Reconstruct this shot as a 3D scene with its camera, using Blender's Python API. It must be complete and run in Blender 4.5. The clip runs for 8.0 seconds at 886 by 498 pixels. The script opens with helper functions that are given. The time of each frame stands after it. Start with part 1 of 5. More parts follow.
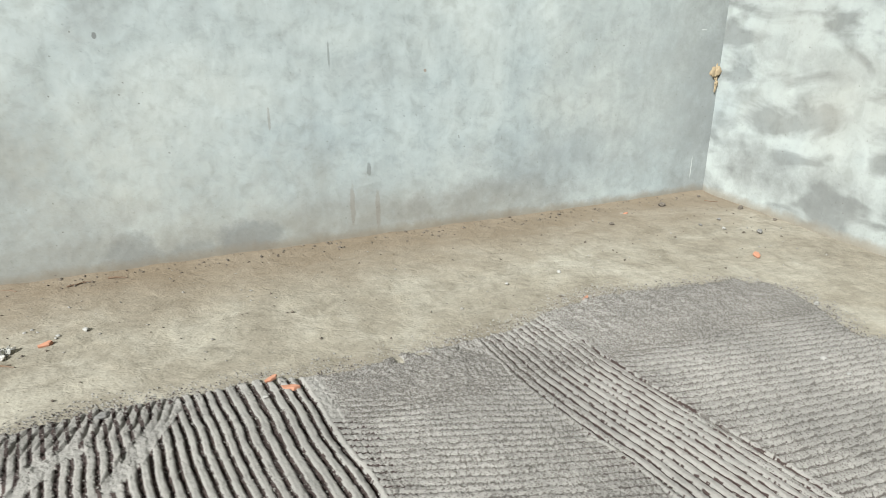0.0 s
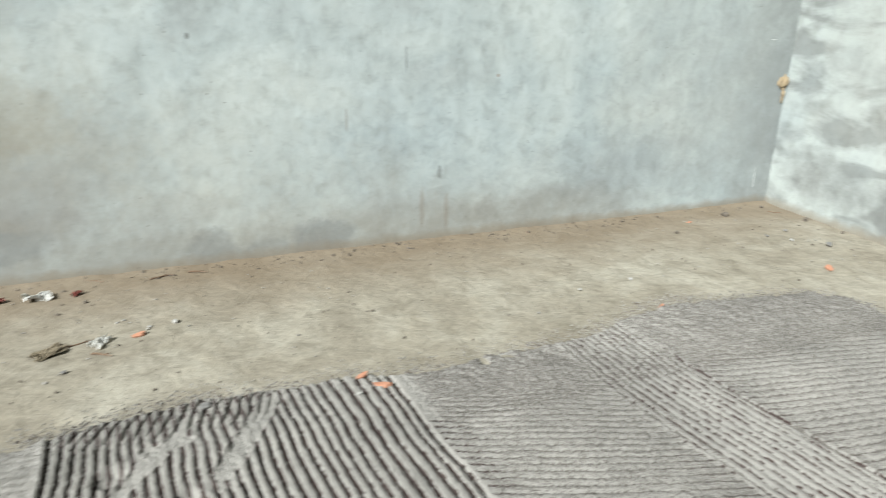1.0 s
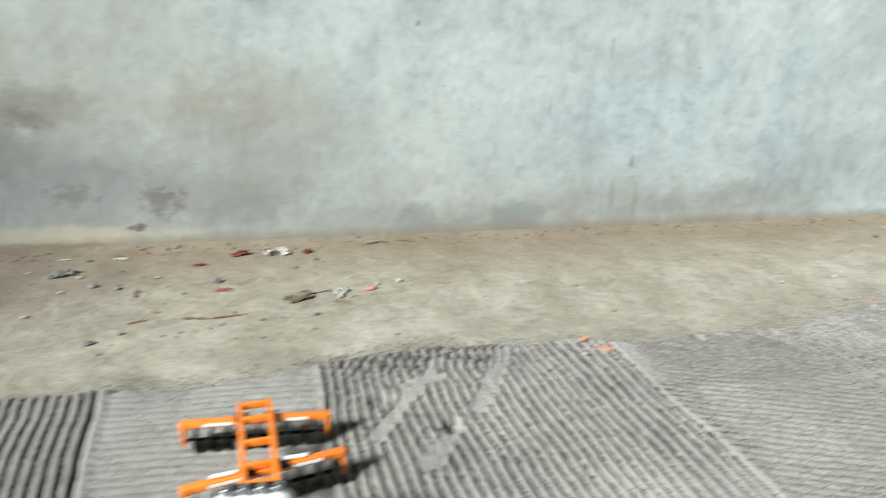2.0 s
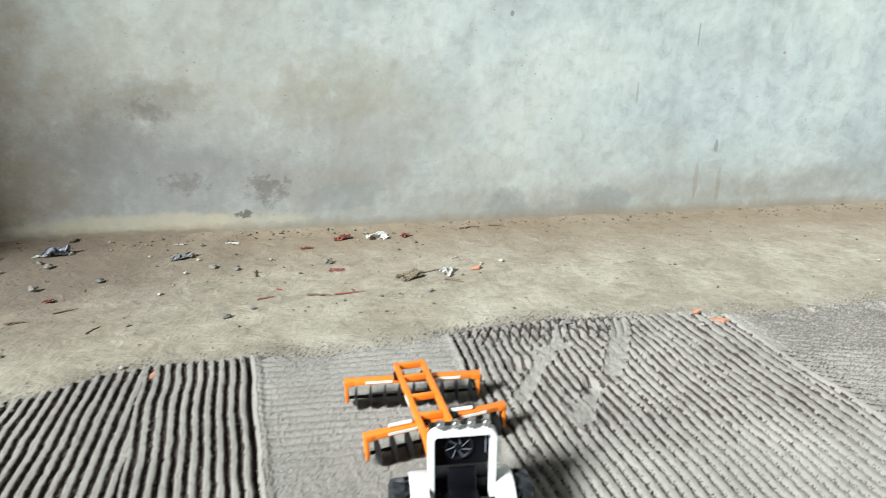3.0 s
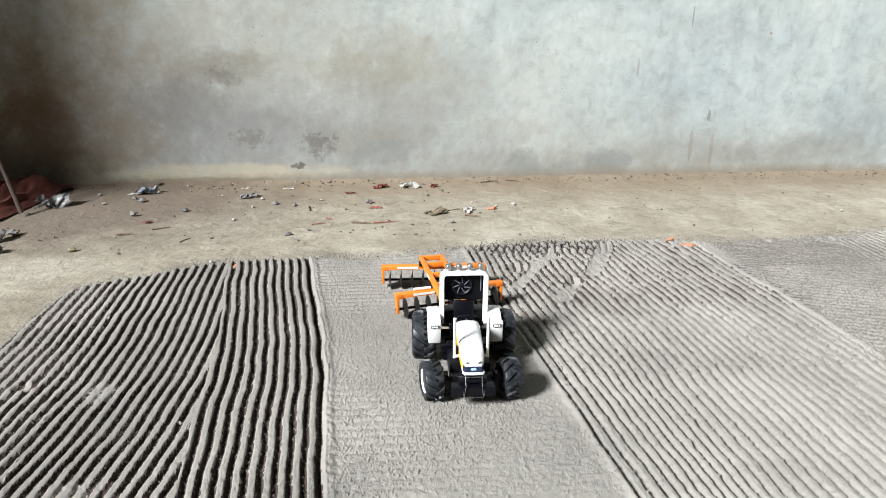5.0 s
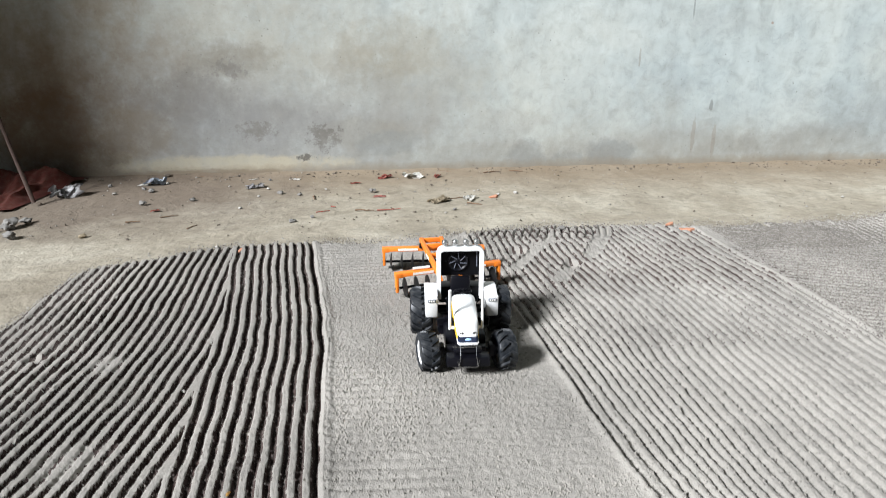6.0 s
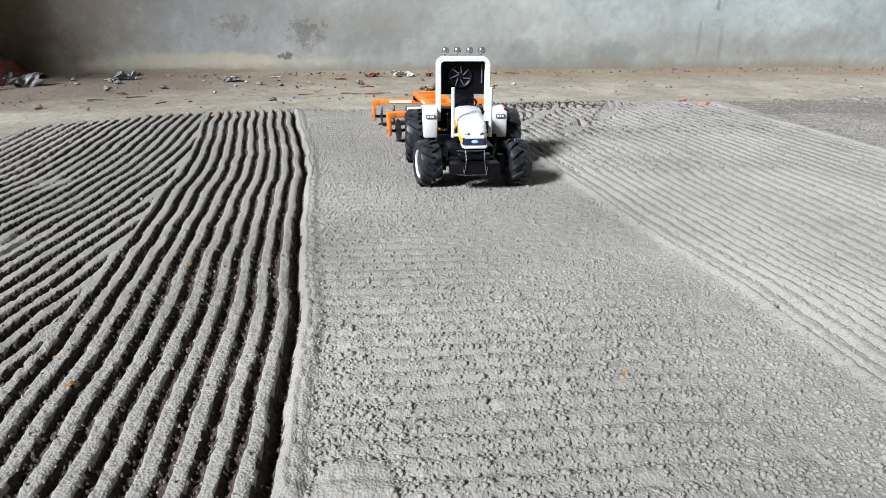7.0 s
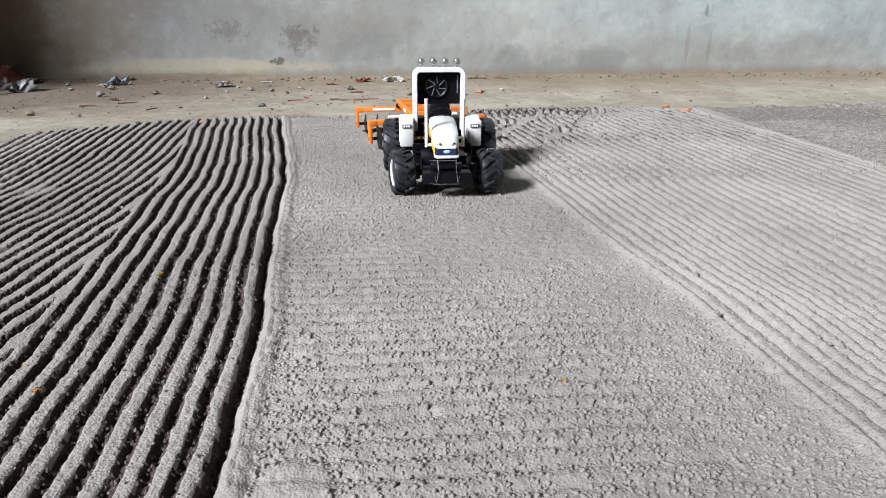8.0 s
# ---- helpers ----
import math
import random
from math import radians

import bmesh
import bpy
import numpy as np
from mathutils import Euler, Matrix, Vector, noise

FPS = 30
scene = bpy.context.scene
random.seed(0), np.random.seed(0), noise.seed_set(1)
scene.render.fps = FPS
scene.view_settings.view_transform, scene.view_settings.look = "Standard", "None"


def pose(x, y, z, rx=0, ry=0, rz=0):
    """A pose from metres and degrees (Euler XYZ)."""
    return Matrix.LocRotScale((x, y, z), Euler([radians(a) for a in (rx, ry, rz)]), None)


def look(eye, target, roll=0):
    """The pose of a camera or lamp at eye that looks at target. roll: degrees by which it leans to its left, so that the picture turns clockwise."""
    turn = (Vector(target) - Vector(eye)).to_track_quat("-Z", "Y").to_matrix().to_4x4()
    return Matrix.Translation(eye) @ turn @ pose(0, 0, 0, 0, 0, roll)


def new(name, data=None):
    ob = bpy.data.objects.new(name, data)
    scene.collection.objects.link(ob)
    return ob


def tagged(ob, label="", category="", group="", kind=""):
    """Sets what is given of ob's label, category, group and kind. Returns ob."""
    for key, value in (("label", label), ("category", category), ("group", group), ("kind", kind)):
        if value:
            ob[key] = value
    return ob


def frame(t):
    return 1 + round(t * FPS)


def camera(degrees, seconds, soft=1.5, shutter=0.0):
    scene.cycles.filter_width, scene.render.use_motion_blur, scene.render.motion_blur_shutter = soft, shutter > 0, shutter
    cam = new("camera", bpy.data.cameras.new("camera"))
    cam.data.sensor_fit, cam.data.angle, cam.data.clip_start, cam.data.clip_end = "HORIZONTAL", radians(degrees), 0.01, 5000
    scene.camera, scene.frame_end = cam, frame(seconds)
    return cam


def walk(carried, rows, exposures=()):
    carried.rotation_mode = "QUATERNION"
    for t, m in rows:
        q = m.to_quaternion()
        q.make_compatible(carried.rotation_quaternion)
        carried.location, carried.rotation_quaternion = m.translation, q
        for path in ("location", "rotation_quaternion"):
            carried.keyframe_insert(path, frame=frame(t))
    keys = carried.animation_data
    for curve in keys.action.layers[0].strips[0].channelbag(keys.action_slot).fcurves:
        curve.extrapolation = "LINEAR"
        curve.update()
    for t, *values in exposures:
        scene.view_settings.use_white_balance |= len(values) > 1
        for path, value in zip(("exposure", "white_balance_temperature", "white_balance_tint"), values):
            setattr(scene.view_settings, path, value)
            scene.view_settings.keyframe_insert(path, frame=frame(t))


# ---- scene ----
cam = camera(67.0, 8.0, soft=0.8, shutter=0.8)
PATH = [
    (0, (0.036, 0.075, 1.119), (0.8, 1.788, 0.424), 0.2),
    (0.5, (-0.046, 0.086, 1.15), (0.709, 1.803, 0.456), 0.6),
    (1, (-0.175, 0.133, 1.129), (0.525, 1.876, 0.44), 1.1),
    (1.5, (-0.35, 0.123, 1.102), (0.219, 1.915, 0.421), 1.4),
    (2, (-0.605, 0.061, 1.062), (-0.22, 1.901, 0.38), 1.5),
    (2.2, (-0.693, 0.044, 1.053), (-0.343, 1.888, 0.363), 1.0),
    (3.3, (-0.968, -0.062, 0.988), (-0.68, 1.801, 0.321), -0.0),
    (3.5, (-0.971, -0.13, 0.982), (-0.701, 1.737, 0.316), -0.2),
    (4, (-0.967, -0.401, 0.954), (-0.714, 1.465, 0.281), -0.1),
    (4.5, (-0.95, -0.55, 0.924), (-0.709, 1.317, 0.247), -0.1),
    (4.7, (-0.968, -0.577, 0.926), (-0.748, 1.292, 0.248), 0.4),
    (6, (-0.931, -0.682, 0.874), (-0.758, 1.194, 0.203), -0.1),
    (6.5, (-0.95, -0.616, 0.616), (-0.731, 1.243, -0.087), 0.0),
    (7, (-0.962, -0.604, 0.406), (-0.747, 1.251, -0.311), 0.2),
    (7.5, (-0.926, -0.64, 0.42), (-0.719, 1.216, -0.296), -0.1),
    (8, (-0.902, -0.642, 0.434), (-0.693, 1.214, -0.282), 0.2),
]
walk(cam, [(t, look(eye, target, roll)) for t, eye, target, roll in PATH], exposures=((0, 0.88, 6400, 7), (1.2, 0.88, 6300, 5), (2.2, 0.97, 6200, 4), (4.5, 1.06, 6350, 9), (6, 0.98, 6250, 11), (7, 0.81, 6050, 11), (8, 0.77, 6150, 13)))

# ---- world, light ----
LEFT, FRONT, BACK, CEIL = -4.2, -7.0, 3.15, 8.6
world = bpy.data.worlds.new("world")
scene.world = world
world.use_nodes = True
wn = world.node_tree.nodes
sky = wn.new("ShaderNodeTexSky")
sky.sky_type, sky.sun_disc = "NISHITA", False
sky.sun_elevation, sky.sun_rotation = radians(35), radians(237)
world.node_tree.links.new(sky.outputs["Color"], wn["Background"].inputs["Color"])
wn["Background"].inputs["Strength"].default_value = 0.01


sun = bpy.data.lights.new("sun", "SUN")
sun.energy, sun.angle, sun.color = 5.0, radians(13), (0.96, 0.985, 1.0)
new("sun", sun).matrix_world = look((-7, -4.6, 5.87), (0, 0, 0))

# ---- materials ----


def ramp(nt, src, stops):
    n = nt.nodes.new("ShaderNodeValToRGB")
    els = n.color_ramp.elements
    while len(els) < len(stops):
        els.new(0.5)
    for e, (p, c) in zip(els, stops):
        e.position, e.color = p, (*c, 1) if len(c) == 3 else (c[0], c[0], c[0], 1)
    nt.links.new(src, n.inputs[0])
    return n.outputs[0]


def tex(nt, kind, scale, detail=4.0, rough=0.55, stretch=(1, 1, 1), shift=(0, 0, 0), space="Object", warp=None):
    co = nt.nodes.new("ShaderNodeTexCoord")
    mp = nt.nodes.new("ShaderNodeMapping")
    mp.inputs["Scale"].default_value, mp.inputs["Location"].default_value = stretch, shift
    nt.links.new(co.outputs[space], mp.inputs["Vector"])
    n = nt.nodes.new("ShaderNodeTex" + kind)
    n.inputs["Scale"].default_value = scale
    if kind == "Noise":
        n.inputs["Detail"].default_value, n.inputs["Roughness"].default_value = detail, rough
        if warp:
            n.inputs["Distortion"].default_value = warp
    nt.links.new(mp.outputs["Vector"], n.inputs["Vector"])
    return n.outputs["Distance"] if kind == "Voronoi" else n.outputs[0]


def mix(nt, fac, a, b, mode="MIX"):
    n = nt.nodes.new("ShaderNodeMix")
    n.data_type, n.blend_type = "RGBA", mode
    for sock, v in ((n.inputs["Factor"], fac), (n.inputs[6], a), (n.inputs[7], b)):
        if isinstance(v, (int, float)):
            sock.default_value = v
        elif isinstance(v, tuple):
            sock.default_value = (*v, 1)
        else:
            nt.links.new(v, sock)
    return n.outputs[2]


def calc(nt, op, a, b=0.0, clamp=False):
    n = nt.nodes.new("ShaderNodeMath")
    n.operation, n.use_clamp = op, clamp
    for sock, v in zip(n.inputs, (a, b)):
        if isinstance(v, (int, float)):
            sock.default_value = v
        else:
            nt.links.new(v, sock)
    return n.outputs[0]


def material(name, rough=0.6, metal=0.0, colour=(0.5, 0.5, 0.5)):
    m = bpy.data.materials.new(name)
    m.use_nodes = True
    nt = m.node_tree
    b = nt.nodes["Principled BSDF"]
    b.inputs["Roughness"].default_value, b.inputs["Metallic"].default_value = rough, metal
    b.inputs["Base Color"].default_value = (*colour, 1)
    return m, nt, b


def bump(nt, b, height, strength=0.3, distance=0.002, under=None):
    n = nt.nodes.new("ShaderNodeBump")
    n.inputs["Strength"].default_value, n.inputs["Distance"].default_value = strength, distance
    nt.links.new(height, n.inputs["Height"])
    if under:
        nt.links.new(under, n.inputs["Normal"])
    nt.links.new(n.outputs[0], b.inputs["Normal"])
    return n.outputs[0]


def axis_value(nt, axis, space="Object"):
    co = nt.nodes.new("ShaderNodeTexCoord")
    sp = nt.nodes.new("ShaderNodeSeparateXYZ")
    nt.links.new(co.outputs[space], sp.inputs[0])
    return sp.outputs[axis]


def spot(nt, place, size):
    """1 at a place, fading to 0 at its rim; size: the three half-widths."""
    co = nt.nodes.new("ShaderNodeTexCoord")
    mp = nt.nodes.new("ShaderNodeMapping")
    mp.inputs["Scale"].default_value = tuple(1 / s for s in size)
    mp.inputs["Location"].default_value = tuple(-p / s for p, s in zip(place, size))
    nt.links.new(co.outputs["Object"], mp.inputs["Vector"])
    g = nt.nodes.new("ShaderNodeTexGradient")
    g.gradient_type = "SPHERICAL"
    nt.links.new(mp.outputs["Vector"], g.inputs[0])
    return g.outputs["Fac"]


def plaster(name, tint, marks, patchy, streak, patch_detail=5.0, edges=(0.34, 0.47, 0.60)):
    """Bare cement plaster: trowel clouds, marks for damp stains and painted shade, pits and a wash of mud along the
    foot.
    """
    m, nt, b = material(name, 0.82)
    light, mid, dark = tint
    cloud = tex(nt, "Noise", 1.5, patch_detail, 0.5, streak, warp=0.5)
    col = ramp(nt, cloud, [(edges[0], dark), (edges[1], mid), (edges[2], light)])
    warm = tex(nt, "Noise", 1.1, 4, 0.55, shift=(4.1, 0, 2.3))
    col = mix(nt, ramp(nt, warm, [(0.52, (0,)), (0.74, (0.4,))]), col, tuple(c * k for c, k in zip(mid, (1.02, 0.90, 0.80))))
    blue = tex(nt, "Noise", 1.7, 4, 0.5, shift=(9.7, 3.0, 1.1))
    col = mix(nt, ramp(nt, blue, [(0.52, (0,)), (0.72, (0.45,))]), col, tuple(c * k for c, k in zip(mid, (0.78, 0.84, 0.90))))
    runs = tex(nt, "Noise", 5, 5, 0.65, (1.6, 1.6, 0.35), shift=(1.7, 0, 0))
    col = mix(nt, patchy * 0.55, col, ramp(nt, runs, [(0.34, (0.78, 0.78, 0.77)), (0.5, (1, 1, 1)), (0.68, (1.1, 1.1, 1.09))]), "MULTIPLY")
    fine = tex(nt, "Noise", 13, 7, 0.62, warp=0.6)
    col = mix(nt, patchy * 0.9, col, ramp(nt, fine, [(0.33, (0.72, 0.71, 0.69)), (0.5, (1, 1, 1)), (0.68, (1.1, 1.1, 1.1))]), "MULTIPLY")
    trowel = tex(nt, "Noise", 4.2, 5, 0.6, (1, 1, 1.4), shift=(6.1, 2, 0.7), warp=1.1)
    col = mix(nt, patchy, col, ramp(nt, trowel, [(0.36, (0.88, 0.88, 0.87)), (0.5, (1, 1, 1)), (0.62, (1.06, 1.06, 1.06))]), "MULTIPLY")
    mottle = ramp(nt, tex(nt, "Noise", 5, 10, 0.78, shift=(2.2, 1.4, 5.1)), [(0.34, (0.35,)), (0.50, (0.8,)), (0.60, (1,))])
    for place, size, shade, amount, *hard in marks:
        s = spot(nt, place, size)
        small = bool(hard) and hard[0] == 1 and size[0] < 0.2
        scale, wild = (24, 2.6) if small else (32, 1.0) if hard and hard[0] > 1 else (7, 1.1)
        edge = calc(nt, "ADD", s, calc(nt, "MULTIPLY", calc(nt, "SUBTRACT", tex(nt, "Noise", scale, 6, 0.75, shift=place), 0.5), wild))
        lo, hi = (0.50, 0.72) if small else (0.30, 0.45) if hard and hard[0] > 1 else (0.30, 0.55) if hard else (0.12, 0.8)
        body = calc(nt, "MULTIPLY", ramp(nt, edge, [(lo, (0,)), (hi, (1,))]), amount)
        col = mix(nt, calc(nt, "MULTIPLY", body, mottle) if size[0] > 0.04 else body, col, shade)
    flecks = tex(nt, "Noise", 60, 4, 0.7, shift=(0.3, 7, 2))
    col = mix(nt, patchy * 0.6, col, ramp(nt, flecks, [(0.32, (0.66, 0.64, 0.61)), (0.42, (1, 1, 1)), (0.62, (1, 1, 1)), (0.72, (1.18, 1.18, 1.17))]), "MULTIPLY")
    blots = tex(nt, "Noise", 26, 6, 0.75, shift=(4.4, 2, 1.3))
    col = mix(nt, patchy, col, ramp(nt, blots, [(0.28, (0.55, 0.53, 0.49)), (0.37, (1, 1, 1)), (0.64, (1, 1, 1)), (0.74, (1.14, 1.13, 1.11))]), "MULTIPLY")
    z = axis_value(nt, "Z")
    foot = calc(nt, "ADD", z, calc(nt, "MULTIPLY", calc(nt, "SUBTRACT", tex(nt, "Noise", 7, 6, 0.75), 0.5), 0.1))
    col = mix(nt, ramp(nt, foot, [(0.0, (0.75,)), (0.022, (0.55,)), (0.055, (0,))]), col, (0.19, 0.152, 0.105))
    specks = tex(nt, "Voronoi", 19)
    gate = ramp(nt, tex(nt, "Noise", 3.1, 3, 0.6, shift=(2, 5, 1)), [(0.46, (0,)), (0.6, (1,))])
    col = mix(nt, calc(nt, "MULTIPLY", ramp(nt, specks, [(0.03, (0.8,)), (0.085, (0,))]), gate), col, (0.10, 0.085, 0.07))
    nt.links.new(col, b.inputs["Base Color"])
    n1 = bump(nt, b, tex(nt, "Noise", 3.5, 3, 0.45, (1, 1, 0.6)), 0.4, 0.014)
    n2 = bump(nt, b, fine, 0.2, 0.003, n1)
    n3 = bump(nt, b, specks, 0.12, 0.01, n2)
    bump(nt, b, tex(nt, "Noise", 150, 3, 0.6), 0.2, 0.001, n3)
    return m


GREY, DAMP, BROWN_SHADE, DARK = (0.160, 0.172, 0.172), (0.182, 0.184, 0.186), (0.125, 0.084, 0.048), (0.063, 0.056, 0.049)
MAT_BACK = plaster("cement_plaster", ((0.402, 0.428, 0.406), (0.350, 0.382, 0.370), (0.285, 0.302, 0.290)), [
    ((-1.0, BACK, 0.25), (2.3, 0.4, 0.95), (0.315, 0.298, 0.245), 0.55), ((0.9, BACK, 0.05), (1.4, 0.4, 0.22), (0.33, 0.305, 0.235), 0.45),
    ((-0.09, BACK, 0.04), (0.20, 0.2, 0.20), GREY, 0.8, 1), ((0.15, BACK, 0.02), (0.22, 0.2, 0.14), GREY, 0.7, 1), ((0.42, BACK, 0.05), (0.26, 0.2, 0.17), GREY, 0.85, 1),
    ((-1.6, BACK, 0.35), (0.3, 0.1, 0.09), (0.12, 0.108, 0.09), 0.5, 1), ((-2.05, BACK, 0.50), (0.62, 0.3, 0.40), DAMP, 0.8), ((-1.72, BACK, 0.62), (0.3, 0.3, 0.16), (0.115, 0.105, 0.09), 0.55, 1), ((-0.95, BACK, 0.60), (0.36, 0.3, 0.22), (0.20, 0.185, 0.15), 0.7), ((-1.8, BACK, 0.24), (0.9, 0.3, 0.30), (0.175, 0.185, 0.20), 0.6),
    ((-1.9, BACK, 0.75), (1.5, 0.4, 1.1), (0.265, 0.240, 0.185), 0.55), ((-0.8, BACK, 0.7), (0.5, 0.3, 0.3), (0.25, 0.225, 0.17), 0.4, 1), ((-1.7, BACK, 0.62), (0.4, 0.3, 0.16), (0.17, 0.15, 0.115), 0.45, 1), ((-2.3, BACK, 0.95), (0.3, 0.3, 0.3), (0.2, 0.165, 0.115), 0.5, 1),
    # far-left brown marks stain the wall and paint in its corner shade
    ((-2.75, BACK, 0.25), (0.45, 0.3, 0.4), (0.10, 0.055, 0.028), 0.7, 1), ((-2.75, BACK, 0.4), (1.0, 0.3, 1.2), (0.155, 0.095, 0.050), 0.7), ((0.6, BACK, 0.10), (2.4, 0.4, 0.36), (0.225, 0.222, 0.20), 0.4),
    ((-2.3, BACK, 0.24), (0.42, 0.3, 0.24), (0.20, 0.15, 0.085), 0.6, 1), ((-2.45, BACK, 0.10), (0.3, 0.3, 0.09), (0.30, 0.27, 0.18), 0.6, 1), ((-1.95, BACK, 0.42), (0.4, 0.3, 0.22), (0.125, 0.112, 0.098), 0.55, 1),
    ((-1.0, BACK, 0.22), (0.5, 0.3, 0.14), (0.24, 0.215, 0.155), 0.55, 1), ((-2.75, BACK, 0.30), (0.6, 0.3, 0.5), BROWN_SHADE, 0.6), ((-2.62, BACK, 0.05), (0.45, 0.3, 0.28), BROWN_SHADE, 0.8, 1), ((2.1, BACK, 0.3), (0.9, 0.3, 0.3), GREY, 0.5),
    # greys at x 3.15 and 2.9 paint the shade gradient into the right corner
    ((-1.4, BACK, 0.2), (1.8, 0.4, 0.42), (0.19, 0.18, 0.165), 0.55), ((-1.5, BACK, 0.3), (1.3, 0.4, 0.42), (0.175, 0.178, 0.178), 0.45), ((-0.9, BACK, 0.16), (0.3, 0.4, 0.12), (0.17, 0.182, 0.178), 0.5, 1), ((-0.3, BACK, 0.08), (1.2, 0.4, 0.14), (0.20, 0.19, 0.16), 0.35, 1), ((1.7, BACK, 0.1), (1.0, 0.4, 0.2), (0.17, 0.16, 0.14), 0.35, 1), ((1.2, BACK, 0.05), (1.5, 0.4, 0.28), (0.175, 0.164, 0.143), 0.45), ((3.15, BACK, 0.7), (0.40, 0.4, 1.6), (0.160, 0.163, 0.155), 0.8), ((2.9, BACK, 0.8), (1.1, 0.4, 1.2), (0.235, 0.245, 0.232), 0.7),
    ((3.08, BACK, 0.16), (0.005, 0.05, 0.10), (0.55, 0.56, 0.53), 0.7, 2), ((3.04, BACK, 0.97), (0.03, 0.05, 0.005), (0.55, 0.56, 0.53), 0.6, 2), ((-0.097, BACK, 0.987), (0.014, 0.05, 0.022), DARK, 0.6, 2), ((0.838, BACK, 0.89), (0.008, 0.05, 0.10), DARK, 0.4, 2), ((1.31, BACK, 0.805), (0.013, 0.05, 0.012), (0.210, 0.119, 0.070), 0.6, 2),
    ((-1.75, BACK, 0.055), (1.05, 0.3, 0.085), (0.36, 0.325, 0.24), 0.9, 1), ((-1.9, BACK, 0.0), (0.8, 0.3, 0.045), (0.12, 0.080, 0.046), 0.7, 1), ((-1.36, BACK, 0.085), (0.09, 0.1, 0.045), DARK, 1.0, 1), ((-1.25, BACK, 0.20), (0.19, 0.1, 0.16), (0.11, 0.10, 0.085), 0.8, 1), ((-1.62, BACK, 0.24), (0.19, 0.1, 0.10), (0.12, 0.108, 0.09), 0.7, 1), ((-1.75, BACK, 0.58), (0.19, 0.1, 0.10), (0.12, 0.11, 0.10), 0.7, 1), ((1.01, BACK, 0.345), (0.018, 0.05, 0.05), DARK, 0.45, 2), ((0.55, BACK, 0.62), (0.01, 0.05, 0.08), (0.175, 0.133, 0.091), 0.35, 2), ((0.92, BACK, 0.17), (0.02, 0.05, 0.17), (0.189, 0.154, 0.119), 0.4, 2),
    ((1.05, BACK, 0.14), (0.02, 0.05, 0.15), (0.189, 0.154, 0.119), 0.4, 2)], 0.6, (1, 1, 0.8))
MAT_RIGHT = plaster("patched_cement_plaster", ((0.350, 0.368, 0.344), (0.292, 0.306, 0.286), (0.205, 0.212, 0.198)), [
    ((3.18, 2.75, 0.22), (0.4, 0.45, 0.24), (0.125, 0.123, 0.114), 0.7), ((3.15, 2.3, 0.18), (0.4, 0.5, 0.26), (0.130, 0.130, 0.121), 0.7),
    ((3.18, 2.78, 0.88), (0.4, 0.2, 0.12), (0.150, 0.152, 0.142), 0.4, 1), ((3.15, 2.45, 0.80), (0.4, 0.45, 0.14), (0.150, 0.152, 0.142), 0.45)], 0.5, (1, 1.9, 4.4), 7.0, (0.40, 0.47, 0.53))
# for the unseen wall stub: ochre, to tint the light it bounces
MAT_OCHRE = plaster("ochre_mud_plaster", ((0.27, 0.17, 0.10), (0.22, 0.135, 0.075), (0.16, 0.095, 0.05)), [], 0.5, (1, 1, 1))
# dark, so the unseen front wall and ceiling bounce little light
MAT_PLAIN = plaster("rough_mud_plaster", ((0.091, 0.070, 0.056), (0.070, 0.055, 0.042), (0.049, 0.038, 0.029)), [], 0.5, (1, 1, 1))


